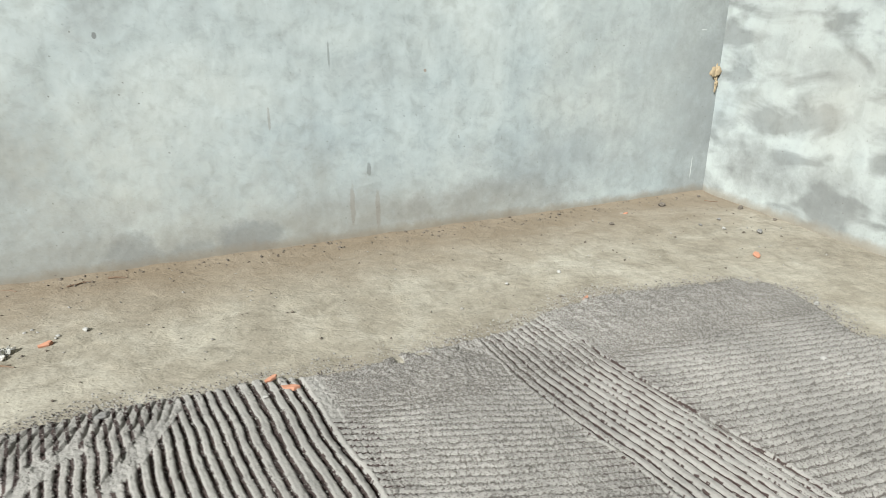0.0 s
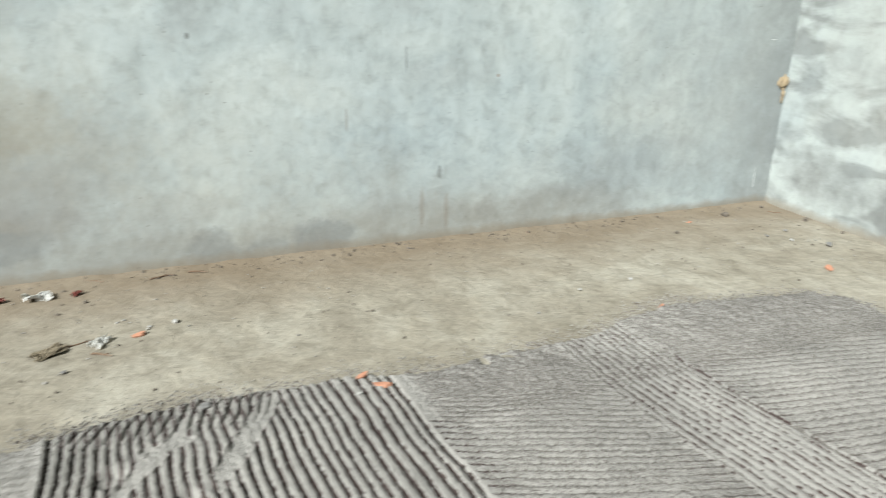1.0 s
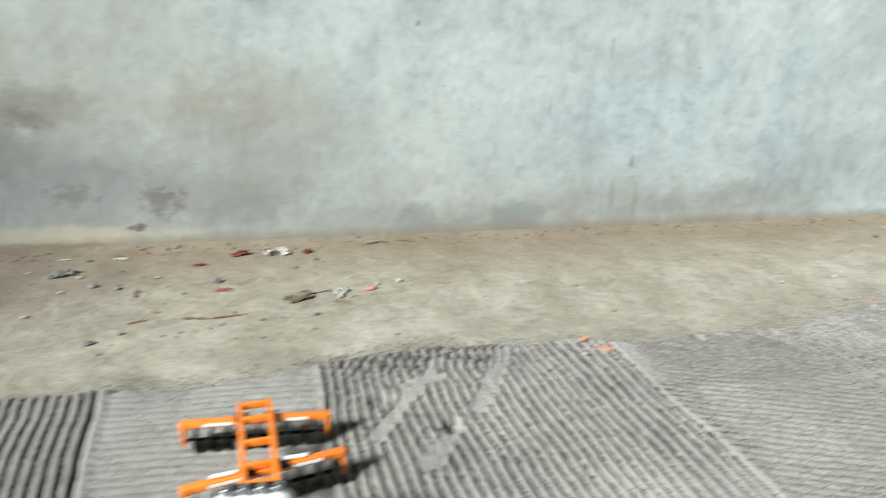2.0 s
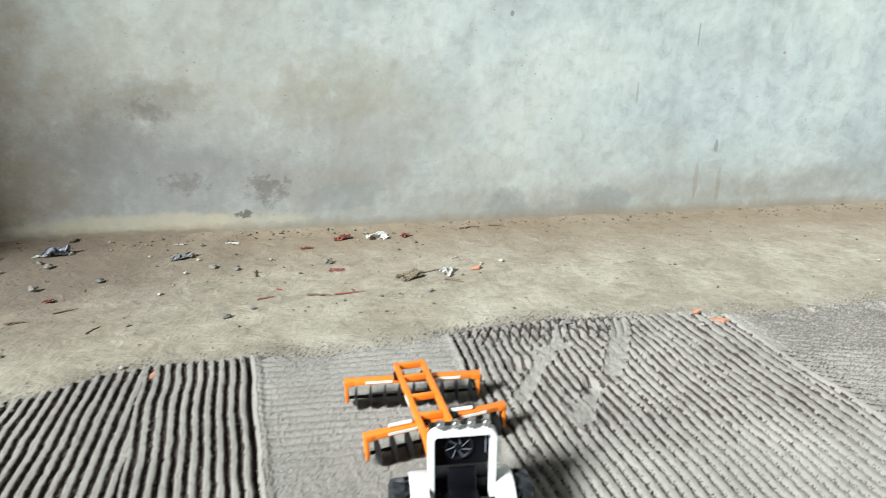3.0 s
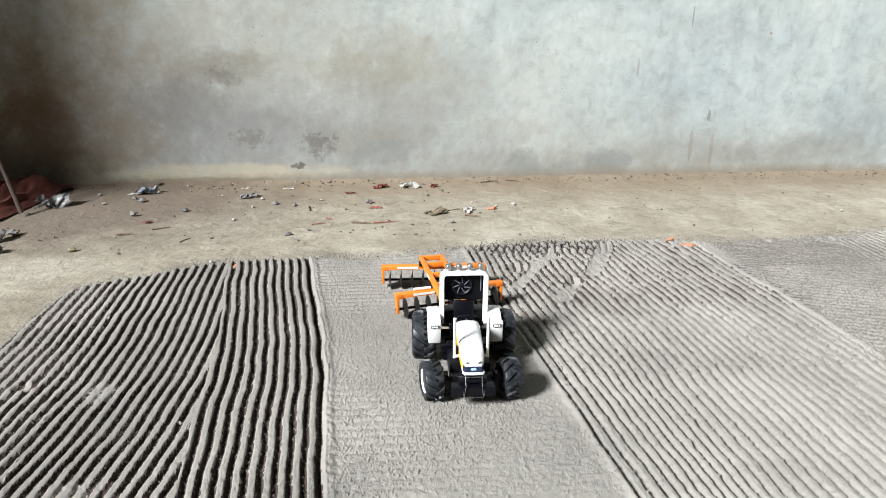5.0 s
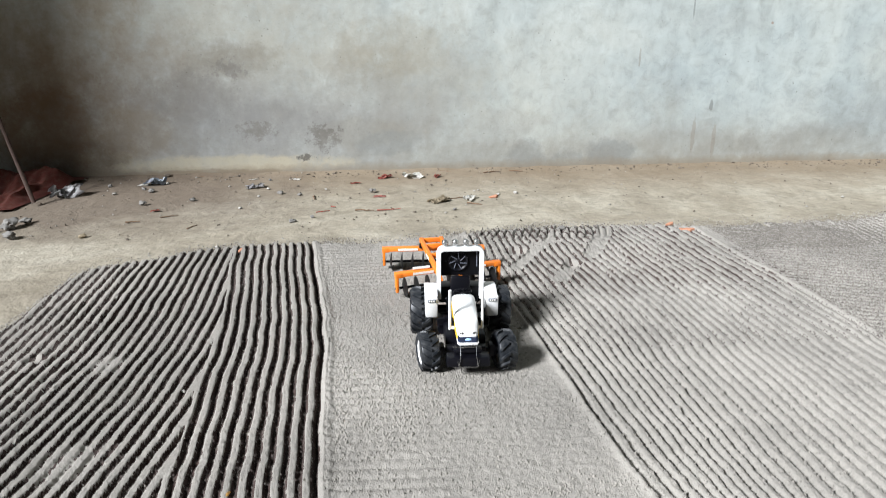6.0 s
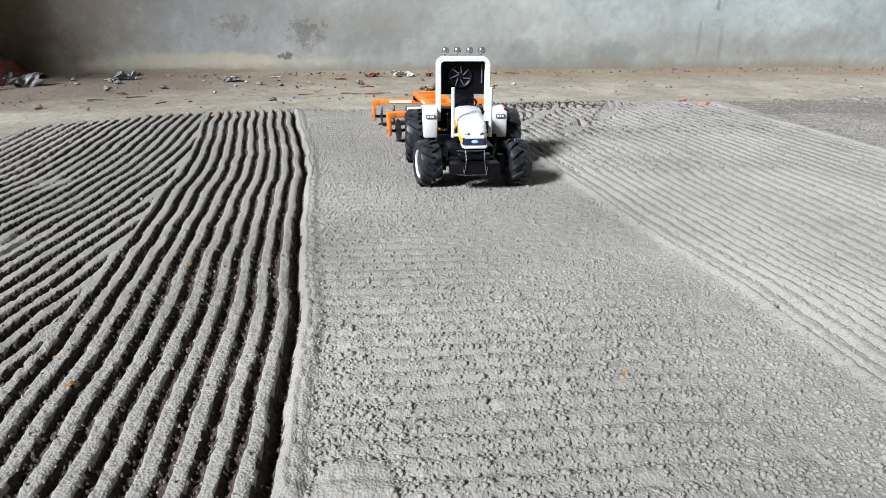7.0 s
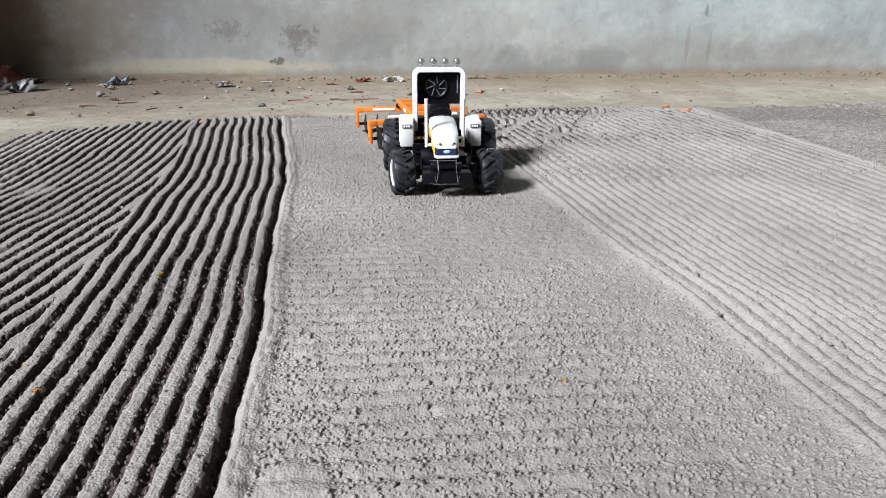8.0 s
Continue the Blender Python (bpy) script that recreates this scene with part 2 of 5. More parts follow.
def mud_floor():
    m, nt, b = material("packed_mud", 0.9)
    big = tex(nt, "Noise", 1.9, 7, 0.66, warp=0.8)
    col = ramp(nt, big, [(0.32, (0.215, 0.184, 0.136)), (0.48, (0.268, 0.236, 0.180)), (0.64, (0.335, 0.304, 0.242))])
    grain = tex(nt, "Noise", 34, 6, 0.7)
    col = mix(nt, 0.6, col, ramp(nt, grain, [(0.32, (0.7, 0.68, 0.65)), (0.66, (1.12, 1.12, 1.12))]), "MULTIPLY")
    scuff = tex(nt, "Noise", 8, 6, 0.7, shift=(3, 1, 0), warp=0.6)
    col = mix(nt, 0.75, col, ramp(nt, scuff, [(0.34, (0.70, 0.68, 0.64)), (0.5, (1, 1, 1)), (0.66, (1.16, 1.16, 1.15))]), "MULTIPLY")
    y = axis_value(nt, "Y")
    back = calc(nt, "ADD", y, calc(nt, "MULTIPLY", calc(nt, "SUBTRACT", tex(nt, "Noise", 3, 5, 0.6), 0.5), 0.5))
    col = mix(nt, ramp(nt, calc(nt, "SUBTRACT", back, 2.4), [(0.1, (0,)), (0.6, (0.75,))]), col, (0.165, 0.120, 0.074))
    # brown dirt patch, darkened further to stand for shade in the back-left corner
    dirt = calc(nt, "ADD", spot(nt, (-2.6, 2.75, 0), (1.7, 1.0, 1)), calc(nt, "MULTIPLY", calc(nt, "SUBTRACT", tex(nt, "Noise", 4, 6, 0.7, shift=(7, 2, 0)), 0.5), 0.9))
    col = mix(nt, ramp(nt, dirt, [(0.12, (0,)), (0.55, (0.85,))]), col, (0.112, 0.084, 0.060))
    specks = tex(nt, "Voronoi", 30)
    gate = ramp(nt, tex(nt, "Noise", 2.6, 4, 0.6, shift=(5, 8, 0)), [(0.48, (0,)), (0.62, (1,))])
    col = mix(nt, calc(nt, "MULTIPLY", ramp(nt, specks, [(0.08, (0.75,)), (0.14, (0,))]), gate), col, (0.10, 0.08, 0.065))
    nt.links.new(col, b.inputs["Base Color"])
    n0 = bump(nt, b, tex(nt, "Noise", 11, 5, 0.55, shift=(1, 4, 0), warp=0.7), 0.5, 0.02)
    n1 = bump(nt, b, grain, 0.4, 0.005, n0)
    n2 = bump(nt, b, tex(nt, "Voronoi", 90), 0.35, 0.003, n1)
    bump(nt, b, tex(nt, "Noise", 300, 3, 0.6), 0.3, 0.001, n2)
    return m


def soil(name, base, vary):
    m, nt, b = material(name, 0.95)
    big = tex(nt, "Noise", 2.3, 5, 0.6)
    col = ramp(nt, big, [(0.35, tuple(c * 0.82 for c in base)), (0.65, tuple(c * 1.15 for c in base))])
    crumb = tex(nt, "Noise", 170, 4, 0.7)
    col = mix(nt, vary, col, ramp(nt, crumb, [(0.36, (0.74, 0.73, 0.72)), (0.5, (0.98, 0.98, 0.98)), (0.64, (1.2, 1.2, 1.19))]), "MULTIPLY")
    geo = nt.nodes.new("ShaderNodeNewGeometry")
    col = mix(nt, 0.35, col, ramp(nt, geo.outputs["Random Per Island"], [(0, (0.70, 0.69, 0.68)), (1, (1.25, 1.25, 1.24))]), "MULTIPLY")
    nt.links.new(col, b.inputs["Base Color"])
    n1 = bump(nt, b, tex(nt, "Voronoi", 300), 0.4, 0.003)
    bump(nt, b, crumb, 0.45, 0.003, n1)
    return m


MAT_FLOOR = mud_floor()
MAT_SOIL = soil("loose_soil", (0.276, 0.257, 0.229), 0.4)
# damp brown furrow soil, taken near black to paint in the furrows' shade
MAT_FURROW_SHADE = soil("damp_shaded_furrow_soil", (0.046, 0.028, 0.023), 0.6)
MAT_DAMP_SHADE = soil("damp_shade_soil_crumbs", (0.070, 0.054, 0.047), 0.5)
MAT_MID = soil("grey_soil_crumbs", (0.128, 0.113, 0.097), 0.5)
MAT_CRUMB = soil("soil_crumbs", (0.248, 0.230, 0.203), 0.4)


def painted(name, colour, rough=0.35, dust=0.25, dust_colour=(0.25, 0.22, 0.18), metal=0.0, coat=0.0, gloss=0.5):
    """Paint, plastic or rubber with scuffs and a film of soil dust."""
    m, nt, b = material(name, rough, metal)
    n = tex(nt, "Noise", 45, 5, 0.7)
    col = mix(nt, 0.25, colour, ramp(nt, tex(nt, "Noise", 220, 3, 0.6), [(0.35, (0.75, 0.75, 0.75)), (0.65, (1.1, 1.1, 1.1))]), "MULTIPLY")
    col = mix(nt, calc(nt, "MULTIPLY", ramp(nt, n, [(0.42, (0,)), (0.72, (1,))]), dust), col, dust_colour)
    nt.links.new(col, b.inputs["Base Color"])
    nt.links.new(calc(nt, "ADD", calc(nt, "MULTIPLY", n, 0.3), rough - 0.12), b.inputs["Roughness"])
    b.inputs["Coat Weight"].default_value = coat
    b.inputs["Specular IOR Level"].default_value = gloss
    return m


WHITE = painted("white_paint", (0.70, 0.70, 0.69), 0.35, 0.12, coat=0.3)
YELLOW = painted("yellow_paint", (0.85, 0.50, 0.02), 0.35, 0.1, coat=0.3)
ORANGE = painted("orange_paint", (0.76, 0.185, 0.010), 0.42, 0.12)
BLACK = painted("black_plastic", (0.004, 0.004, 0.006), 0.32, 0.0, gloss=0.2)
BOXBLACK = painted("black_box_board", (0.003, 0.003, 0.004), 0.5, 0.0, gloss=0.12)
RUBBER = painted("tyre_rubber", (0.010, 0.012, 0.015), 0.42, 0.45, (0.085, 0.085, 0.085), gloss=0.35)
CHROME = painted("silver_metal", (0.55, 0.55, 0.55), 0.22, 0.05, metal=1.0)
STEEL = painted("dark_disc_steel", (0.022, 0.022, 0.022), 0.4, 0.15, (0.16, 0.14, 0.12), metal=0.7)
PEARL = painted("silvered_lens", (0.45, 0.45, 0.44), 0.25, 0.0, metal=0.8)
NAVY = painted("dark_blue_plastic", (0.012, 0.02, 0.05), 0.3, 0.05)
BADGE = painted("pale_blue_badge", (0.35, 0.55, 0.8), 0.3, 0.0)
STICKER = painted("white_sticker", (0.8, 0.78, 0.74), 0.5, 0.1)
INK = painted("grey_ink", (0.12, 0.13, 0.16), 0.5, 0.0)
RED = painted("faded_red", (0.26, 0.06, 0.04), 0.7, 0.3)
PINK = painted("faded_pink", (0.42, 0.15, 0.12), 0.7, 0.3)
TWIG = painted("dry_twig", (0.14, 0.085, 0.05), 0.85, 0.3)
STRAWM = painted("pale_straw", (0.26, 0.21, 0.135), 0.8, 0.2)
PAPER = painted("dirty_white_paper", (0.65, 0.63, 0.58), 0.8, 0.15)
CHIP = painted("brick_chip", (0.42, 0.19, 0.11), 0.9, 0.25)
PALESTONE = painted("pale_pebble", (0.33, 0.315, 0.285), 0.85, 0.3)
GREYSTONE = painted("grey_stone", (0.16, 0.152, 0.14), 0.9, 0.3)
DARKSTONE = painted("dark_clod", (0.11, 0.09, 0.07), 0.95, 0.2)
GREYBAG = painted("grey_plastic_bag", (0.30, 0.33, 0.38), 0.35, 0.2)
CLEARBAG = painted("hazy_plastic", (0.27, 0.26, 0.26), 0.35, 0.4)
MAROON = painted("maroon_cloth", (0.12, 0.022, 0.012), 0.85, 0.2)
PLANK = painted("brown_wood", (0.040, 0.018, 0.011), 0.8, 0.1)
CLAY = painted("dry_clay", (0.33, 0.25, 0.15), 0.95, 0.2)

# ---- mesh helpers ----


def from_bm(bm, name, mat, smooth=True):
    me = bpy.data.meshes.new(name)
    bmesh.ops.recalc_face_normals(bm, faces=bm.faces)
    for f in bm.faces:
        f.smooth = smooth
    bm.to_mesh(me)
    bm.free()
    me.materials.append(mat)
    if smooth:
        me.set_sharp_from_angle(angle=radians(38))
    return me


def part(name, bm, mat, parent, label="", at=None, smooth=True):
    """One mesh under a thing or under a part."""
    ob = new(name, bm if isinstance(bm, bpy.types.Mesh) else from_bm(bm, name, mat, smooth))
    ob.parent = parent
    if at:
        ob.matrix_basis = at
    if label:
        tagged(ob, label)
    return ob


def thing(name, bm, mat, label, category, m=None, group="", kind="", smooth=True):
    ob = new(name, (bm if isinstance(bm, bpy.types.Mesh) else from_bm(bm, name, mat, smooth)) if bm else None)
    if m:
        ob.matrix_world = m
    return tagged(ob, label, category, group, kind)


def box(bm, c, s, rot=None, bev=0.0, seg=2):
    r = bmesh.ops.create_cube(bm, size=1)
    vs = r["verts"]
    m = Matrix.Translation(c) @ (rot or Matrix()) @ Matrix.Diagonal((*s, 1))
    bmesh.ops.transform(bm, matrix=m, verts=vs)
    if bev:
        es = list({e for v in vs for e in v.link_edges})
        bmesh.ops.bevel(bm, geom=es, offset=bev, segments=seg, affect="EDGES", profile=0.5)
    return bm


def rod(bm, a, b, r, seg=12, r2=None):
    a, b = Vector(a), Vector(b)
    d = b - a
    m = Matrix.Translation((a + b) / 2) @ d.to_track_quat("Z", "Y").to_matrix().to_4x4()
    bmesh.ops.create_cone(bm, cap_ends=True, segments=seg, radius1=r, radius2=r if r2 is None else r2, depth=d.length, matrix=m)
    return bm


def wire(bm, pts, r, seg=6):
    for a, b in zip(pts, pts[1:]):
        rod(bm, a, b, r, seg)
    return bm


def lathe(bm, profile, seg=40):
    """Turns a profile of (x, r) round the x axis."""
    rings = [[bm.verts.new((x, r * math.cos(2 * math.pi * k / seg), r * math.sin(2 * math.pi * k / seg))) for k in range(seg)] for x, r in profile]
    for a, b in zip(rings, rings[1:]):
        for k in range(seg):
            bm.faces.new((a[k], a[(k + 1) % seg], b[(k + 1) % seg], b[k]))
    for ring in (rings[0], rings[-1]):
        bm.faces.new(ring)
    return bm


def loft(bm, sections):
    """Joins closed sections of equally many points."""
    rings = [[bm.verts.new(p) for p in s] for s in sections]
    n = len(rings[0])
    for a, b in zip(rings, rings[1:]):
        for k in range(n):
            bm.faces.new((a[k], a[(k + 1) % n], b[(k + 1) % n], b[k]))
    bm.faces.new(rings[0])
    bm.faces.new(rings[-1])
    return bm


def beam(bm, pts, w, h, bev=0.0015):
    """Square tube through points, mitred roughly at its bends."""
    for a, b in zip(pts, pts[1:]):
        a, b = Vector(a), Vector(b)
        d = b - a
        rot = d.to_track_quat("Y", "Z").to_matrix().to_4x4()
        box(bm, (a + b) / 2, (w, d.length + w * 0.7, h), rot, bev)
    return bm


def lump(r, seed, squash=(1, 1, 0.7), rough=0.35, sub=2):
    """A broken stone or clod, resting on its lowest point."""
    bm = bmesh.new()
    bmesh.ops.create_icosphere(bm, subdivisions=sub, radius=1)
    off = Vector((seed * 3.7, seed * 1.3, seed * 7.1))
    for v in bm.verts:
        k = 1 + rough * noise.noise(v.co * 1.1 + off) + 0.4 * rough * noise.noise(v.co * 2.9 + off)
        v.co = Vector((v.co.x * squash[0], v.co.y * squash[1], v.co.z * squash[2])) * k * r
    low = min(v.co.z for v in bm.verts)
    for v in bm.verts:
        v.co.z -= low + 0.12 * r
    return bm


# ---- floor, walls, ceiling ----


def field_noise(x, y, s, oct=3):
    """Value noise on arrays."""
    out, amp, tot = np.zeros_like(x), 1.0, 0.0
    rng = np.random.RandomState(int(s * 7) % 1000)
    table = rng.rand(257, 257)
    for o in range(oct):
        c, d = math.cos(0.6 + 0.9 * o), math.sin(0.6 + 0.9 * o)
        u, v = (x * c - y * d) * s + 31.7 * o, (x * d + y * c) * s + 17.3 * o
        iu, iv = np.floor(u).astype(int), np.floor(v).astype(int)
        fu, fv = u - iu, v - iv
        fu, fv = fu * fu * (3 - 2 * fu), fv * fv * (3 - 2 * fv)
        g = lambda a, b: table[a % 256, b % 256]
        n = (g(iu, iv) * (1 - fu) + g(iu + 1, iv) * fu) * (1 - fv) + (g(iu, iv + 1) * (1 - fu) + g(iu + 1, iv + 1) * fu) * fv
        out, tot = out + (n - 0.5) * amp, tot + amp * 0.5
        amp, s = amp * 0.5, s * 2.03
    return out / tot


def grid_mesh(name, xs, ys, z, mat, keep=None):
    """A height sheet from the columns xs (or their places in each row), the rows ys and the heights z."""
    X, Y = (xs, np.broadcast_to(ys[:, None], xs.shape)) if xs.ndim == 2 else np.meshgrid(xs, ys)
    co = np.stack([X, Y, z], -1).reshape(-1, 3).astype(np.float32)
    ny, nx = X.shape
    i = (np.arange(ny - 1)[:, None] * nx + np.arange(nx - 1)[None, :]).ravel()
    quads = np.stack([i, i + 1, i + nx + 1, i + nx], -1)
    if keep is not None:
        k = keep[:-1, :-1] | keep[1:, :-1] | keep[:-1, 1:] | keep[1:, 1:]
        quads = quads[k.ravel()]
        used = np.unique(quads)
        new_index = np.full(len(co), -1)
        new_index[used] = np.arange(len(used))
        co, quads = co[used], new_index[quads]
    me = bpy.data.meshes.new(name)
    me.vertices.add(len(co))
    me.vertices.foreach_set("co", co.ravel())
    me.loops.add(quads.size)
    me.loops.foreach_set("vertex_index", quads.ravel().astype(np.int32))
    me.polygons.add(len(quads))
    me.polygons.foreach_set("loop_start", (np.arange(len(quads)) * 4).astype(np.int32))
    me.update(calc_edges=True)
    me.polygons.foreach_set("use_smooth", np.ones(len(quads), dtype=bool))
    me.materials.append(mat)
    return me


def slab(name, foot, z0, z1, mat, label, category="wall"):
    bm = bmesh.new()
    lo = [bm.verts.new((x, y, z0)) for x, y in foot]
    hi = [bm.verts.new((x, y, z1)) for x, y in foot]
    n = len(foot)
    bm.faces.new(lo[::-1])
    bm.faces.new(hi)
    for k in range(n):
        bm.faces.new((lo[k], lo[(k + 1) % n], hi[(k + 1) % n], hi[k]))
    return thing(name, bm, mat, label, category, kind="structure", smooth=False)


slab("wall_back", [(LEFT - 0.2, BACK), (3.5, BACK), (3.5, BACK + 0.2), (LEFT - 0.2, BACK + 0.2)], -0.03, CEIL, MAT_BACK, "grey cement plastered wall with damp stains, painted shade and muddy foot")
slab("wall_right", [(3.20, BACK - 0.001), (2.72, FRONT), (3.4, FRONT), (3.45, BACK - 0.001)], -0.03, CEIL, MAT_RIGHT, "pale patchy cement plastered wall")
# out of view; its free edge casts the soft shade on the back wall
slab("unseen_wall_left", [(LEFT - 0.2, 1.80), (LEFT, 1.80), (LEFT, BACK - 0.002), (LEFT - 0.2, BACK - 0.002)], -0.03, CEIL, MAT_OCHRE, "unseen brown wall stub added to shade the back-left corner")
# front wall and ceiling are added out of view to hold back fill light
slab("unseen_wall_front", [(LEFT - 0.2, FRONT - 0.2), (3.4, FRONT - 0.2), (3.4, FRONT), (LEFT - 0.2, FRONT)], -0.03, CEIL, MAT_PLAIN, "unseen dark brown wall added to close the room")
slab("ceiling", [(LEFT - 0.2, FRONT - 0.2), (3.5, FRONT - 0.2), (3.5, BACK + 0.2), (LEFT - 0.2, BACK + 0.2)], CEIL, CEIL + 0.12, MAT_PLAIN, "unseen dark brown ceiling added over the room", "ceiling")
thing("ground", grid_mesh("ground", np.linspace(-40, 40, 9), np.linspace(-40, 40, 9), np.full((9, 9), -0.04), MAT_FLOOR), None, "bare tan earth outside the building", "ground", kind="structure")

# ---- the ploughed soil bed ----
CURVES = {
    "A": ((-1.2, -0.4, 0.0, 0.36, 0.64, 1.0, 1.4, 1.9, 2.1), (-1.012, -1.032, -1.044, -1.058, -1.074, -1.094, -1.141, -1.21, -1.24)),
    "B": ((-1.2, -0.16, 0.2, 0.5, 0.75, 1.0, 1.36, 1.66, 2.1), (-0.36, -0.41, -0.432, -0.468, -0.49, -0.526, -0.57, -0.593, -0.62)),
    "C": ((-1.2, 0.0, 0.5, 0.92, 1.1, 1.35, 1.6, 1.95, 2.1), (0.62, 0.53, 0.505, 0.477, 0.462, 0.448, 0.415, 0.385, 0.38)),
    "E": ((-1.2, 0.5, 1.04, 1.24, 1.42, 1.7, 1.98, 2.1), (1.3, 1.13, 1.068, 1.044, 1.02, 0.995, 0.985, 0.98)),
    "F": ((-1.2, 0.5, 1.0, 1.165, 1.36, 1.59, 1.85, 2.1), (1.7, 1.51, 1.428, 1.404, 1.379, 1.352, 1.333, 1.31)),
    "R": ((-1.2, 0.0, 0.53, 0.78, 1.11, 1.54, 2.0), (-0.17, -0.185, -0.193, -0.196, -0.211, -0.249, -0.30)),
}
RIM = ((-2.10, -2.06, -2.04, -1.95, -1.80, -1.67, -1.56, -1.42, -1.20, -1.0, -0.75, -0.62, -0.42, -0.21, 0.0, 0.22, 0.41, 0.58, 0.71, 0.87, 1.0, 1.21, 1.46, 1.68, 1.8, 2.0, 2.25, 2.35, 2.42),
       (0.9, 1.25, 1.58, 1.70, 1.75, 1.83, 1.88, 1.90, 1.89, 1.88, 1.90, 1.95, 1.98, 2.02, 1.98, 2.01, 1.96, 1.94, 1.97, 1.965, 1.965, 2.0, 2.08, 2.11, 2.07, 2.04, 2.0, 1.92, 1.80))


TRAILS = ((-0.469, 1.527, -0.226, 1.896, 0.025), (-0.16, 1.62, -0.01, 1.905, 0.034), (-0.335, 1.40, -0.25, 1.55, 0.027), (-0.33, 1.78, -0.24, 1.80, 0.03))


def curve(name, y):
    return np.interp(y, *CURVES[name])


def smooth(v, a, b):
    t = np.clip((v - a) / (b - a), 0, 1)
    return t * t * (3 - 2 * t)


def ridge(phase, sharp=0.75, foot=0.96, crest=0.50):
    """Rows of ridges, 0 in the furrow to 1 on the crest; a flat crest with a narrower furrow."""
    t = np.abs((phase % 1.0) - 0.5) * 2
    return smooth(t, foot, crest) ** sharp


def soil_height(X, Y, rows=False):
    """The height of the soil bed and where it lies."""
    wob = 0.006 * field_noise(X, Y, 4.0, 3) + 0.0018 * field_noise(X, Y, 19.0, 2) + 0.0017 * field_noise(X, Y, 52.0, 2)
    x = X + wob
    y = Y + 0.8 * wob
    A, B, C, E, F, R = (curve(k, Y) + 0.006 * field_noise(X * 0 + 3, Y, 6.0, 2) for k in "ABCEFR")
    clod = 0.0016 * field_noise(X, Y, 31, 3) + 0.0030 * field_noise(X, Y, 105, 2) + 0.0024 * field_noise(X, Y, 210, 1)
    h = 0.004 * field_noise(X, Y, 3.0, 3)
    # furrows beside the tractor's strip: one pass along the strip, another at an angle to it
    u = A - x
    two = x + 1.66 - np.interp(Y, (-1.2, -0.2, 0.4, 0.75, 1.0, 1.2, 1.6, 2.0), (-0.316, -0.156, -0.060, -0.012, 0.008, 0.008, -0.012, -0.030))
    join = smooth(u, 0.325 + 0.02 * field_noise(X, Y, 4, 2), 0.305)
    fam1 = ridge(u / 0.0305 + 0.35, 0.9, 0.82, 0.42)
    fam2 = ridge(two / 0.031 + 0.1, 0.9, 0.82, 0.42)
    left = np.where(join > 0.5, fam1, fam2)
    far_left = smooth(X, -1.85, -2.0) * 0.4
    h_left = (left - 0.55) * 0.0130 * (1 - far_left) * (0.75 + 0.5 * field_noise(X, Y, 7, 2) * 0.6)
    bare = 0.8 * np.exp(-(((X + 1.60) / 0.07) ** 2 + ((Y - 0.52) / 0.08) ** 2)) + 0.8 * np.exp(-(((X + 1.66) / 0.05) ** 2 + ((Y - 0.94) / 0.06) ** 2))
    h_left *= 1 - 0.85 * np.clip(bare, 0, 1)
    # furrows on the other side of the strip
    mixr = smooth(x - B, 0.05, 0.3) * (1 - smooth(x - C, -0.25, -0.02))
    off = B * (1 - mixr) + (R - 0.338 + 0.0) * mixr
    off = np.where(x - C > -0.25, (C - 0.985) * (1 - mixr) + off * mixr, off)
    right = ridge((x - off) / 0.0306 + 0.4, 0.9, 0.80, 0.42)
    h_right = (right - 0.7) * 0.0115 * (0.8 + 0.4 * field_noise(X, Y, 6, 2))
    flat = np.zeros_like(X)
    for px, py, qx, qy, w in TRAILS:
        k = np.clip(((X - px) * (qx - px) + (Y - py) * (qy - py)) / ((qx - px) ** 2 + (qy - py) ** 2), 0, 1)
        edge = w * (0.9 + 0.6 * field_noise(X, Y, 12, 3))
        flat = np.maximum(flat, np.exp(-(((X - px - k * (qx - px)) ** 2 + (Y - py - k * (qy - py)) ** 2) / edge ** 2) ** 2))
    rowd = ridge((y + 0.35 * x + 0.002 * field_noise(X, Y, 9, 2)) / 0.029, 1.0, 0.96, 0.55)
    rowg = ridge((y + (0.08 + 0.16 * np.clip((Y - 0.9) / 0.8, 0, 1)) * (x - 1.4)) / 0.034, 1.0)
    if rows:
        e_rows = ridge((x - E) / 0.0300 + 0.45, 0.9, 0.82, 0.46)
        low = np.select([x < A, x < B, x < C, x < E, x < F], [left + 0.9 * (np.clip(bare, 0, 1) > 0.4), 1, right, rowd, e_rows], rowg)
        low = np.where((x > C) & ((x < E) | (x > F)), np.maximum(low, smooth(Y + 0.1 * field_noise(X, Y, 4, 2), 1.62, 1.72)), low)
        return np.maximum(low, flat * (x > B))
    # rows across the strips
    strip = ridge((y + 0.03 * x + 0.003 * field_noise(X, Y, 9, 2)) / 0.030, 1.0, 0.95, 0.35)
    h_strip = (strip - 0.5) * (0.0044 + 0.0010 * smooth(Y, 0.5, 1.2)) * np.clip(0.6 + 1.3 * field_noise(X, Y, 3, 2), 0.1, 1.25)
    h_d = (rowd - 0.7) * 0.0115 * np.clip(0.55 + 1.3 * field_noise(X, Y, 4, 3), 0.05, 1.1) * smooth(Y + 0.06 * field_noise(X, Y, 4, 2), 1.84, 1.62) * (1 - 0.6 * np.exp(-(((x - C) / 0.05) ** 2)))
    h_e = (ridge((x - E) / 0.0300 + 0.45, 1.0, 0.84, 0.40) - 0.65) * 0.0125
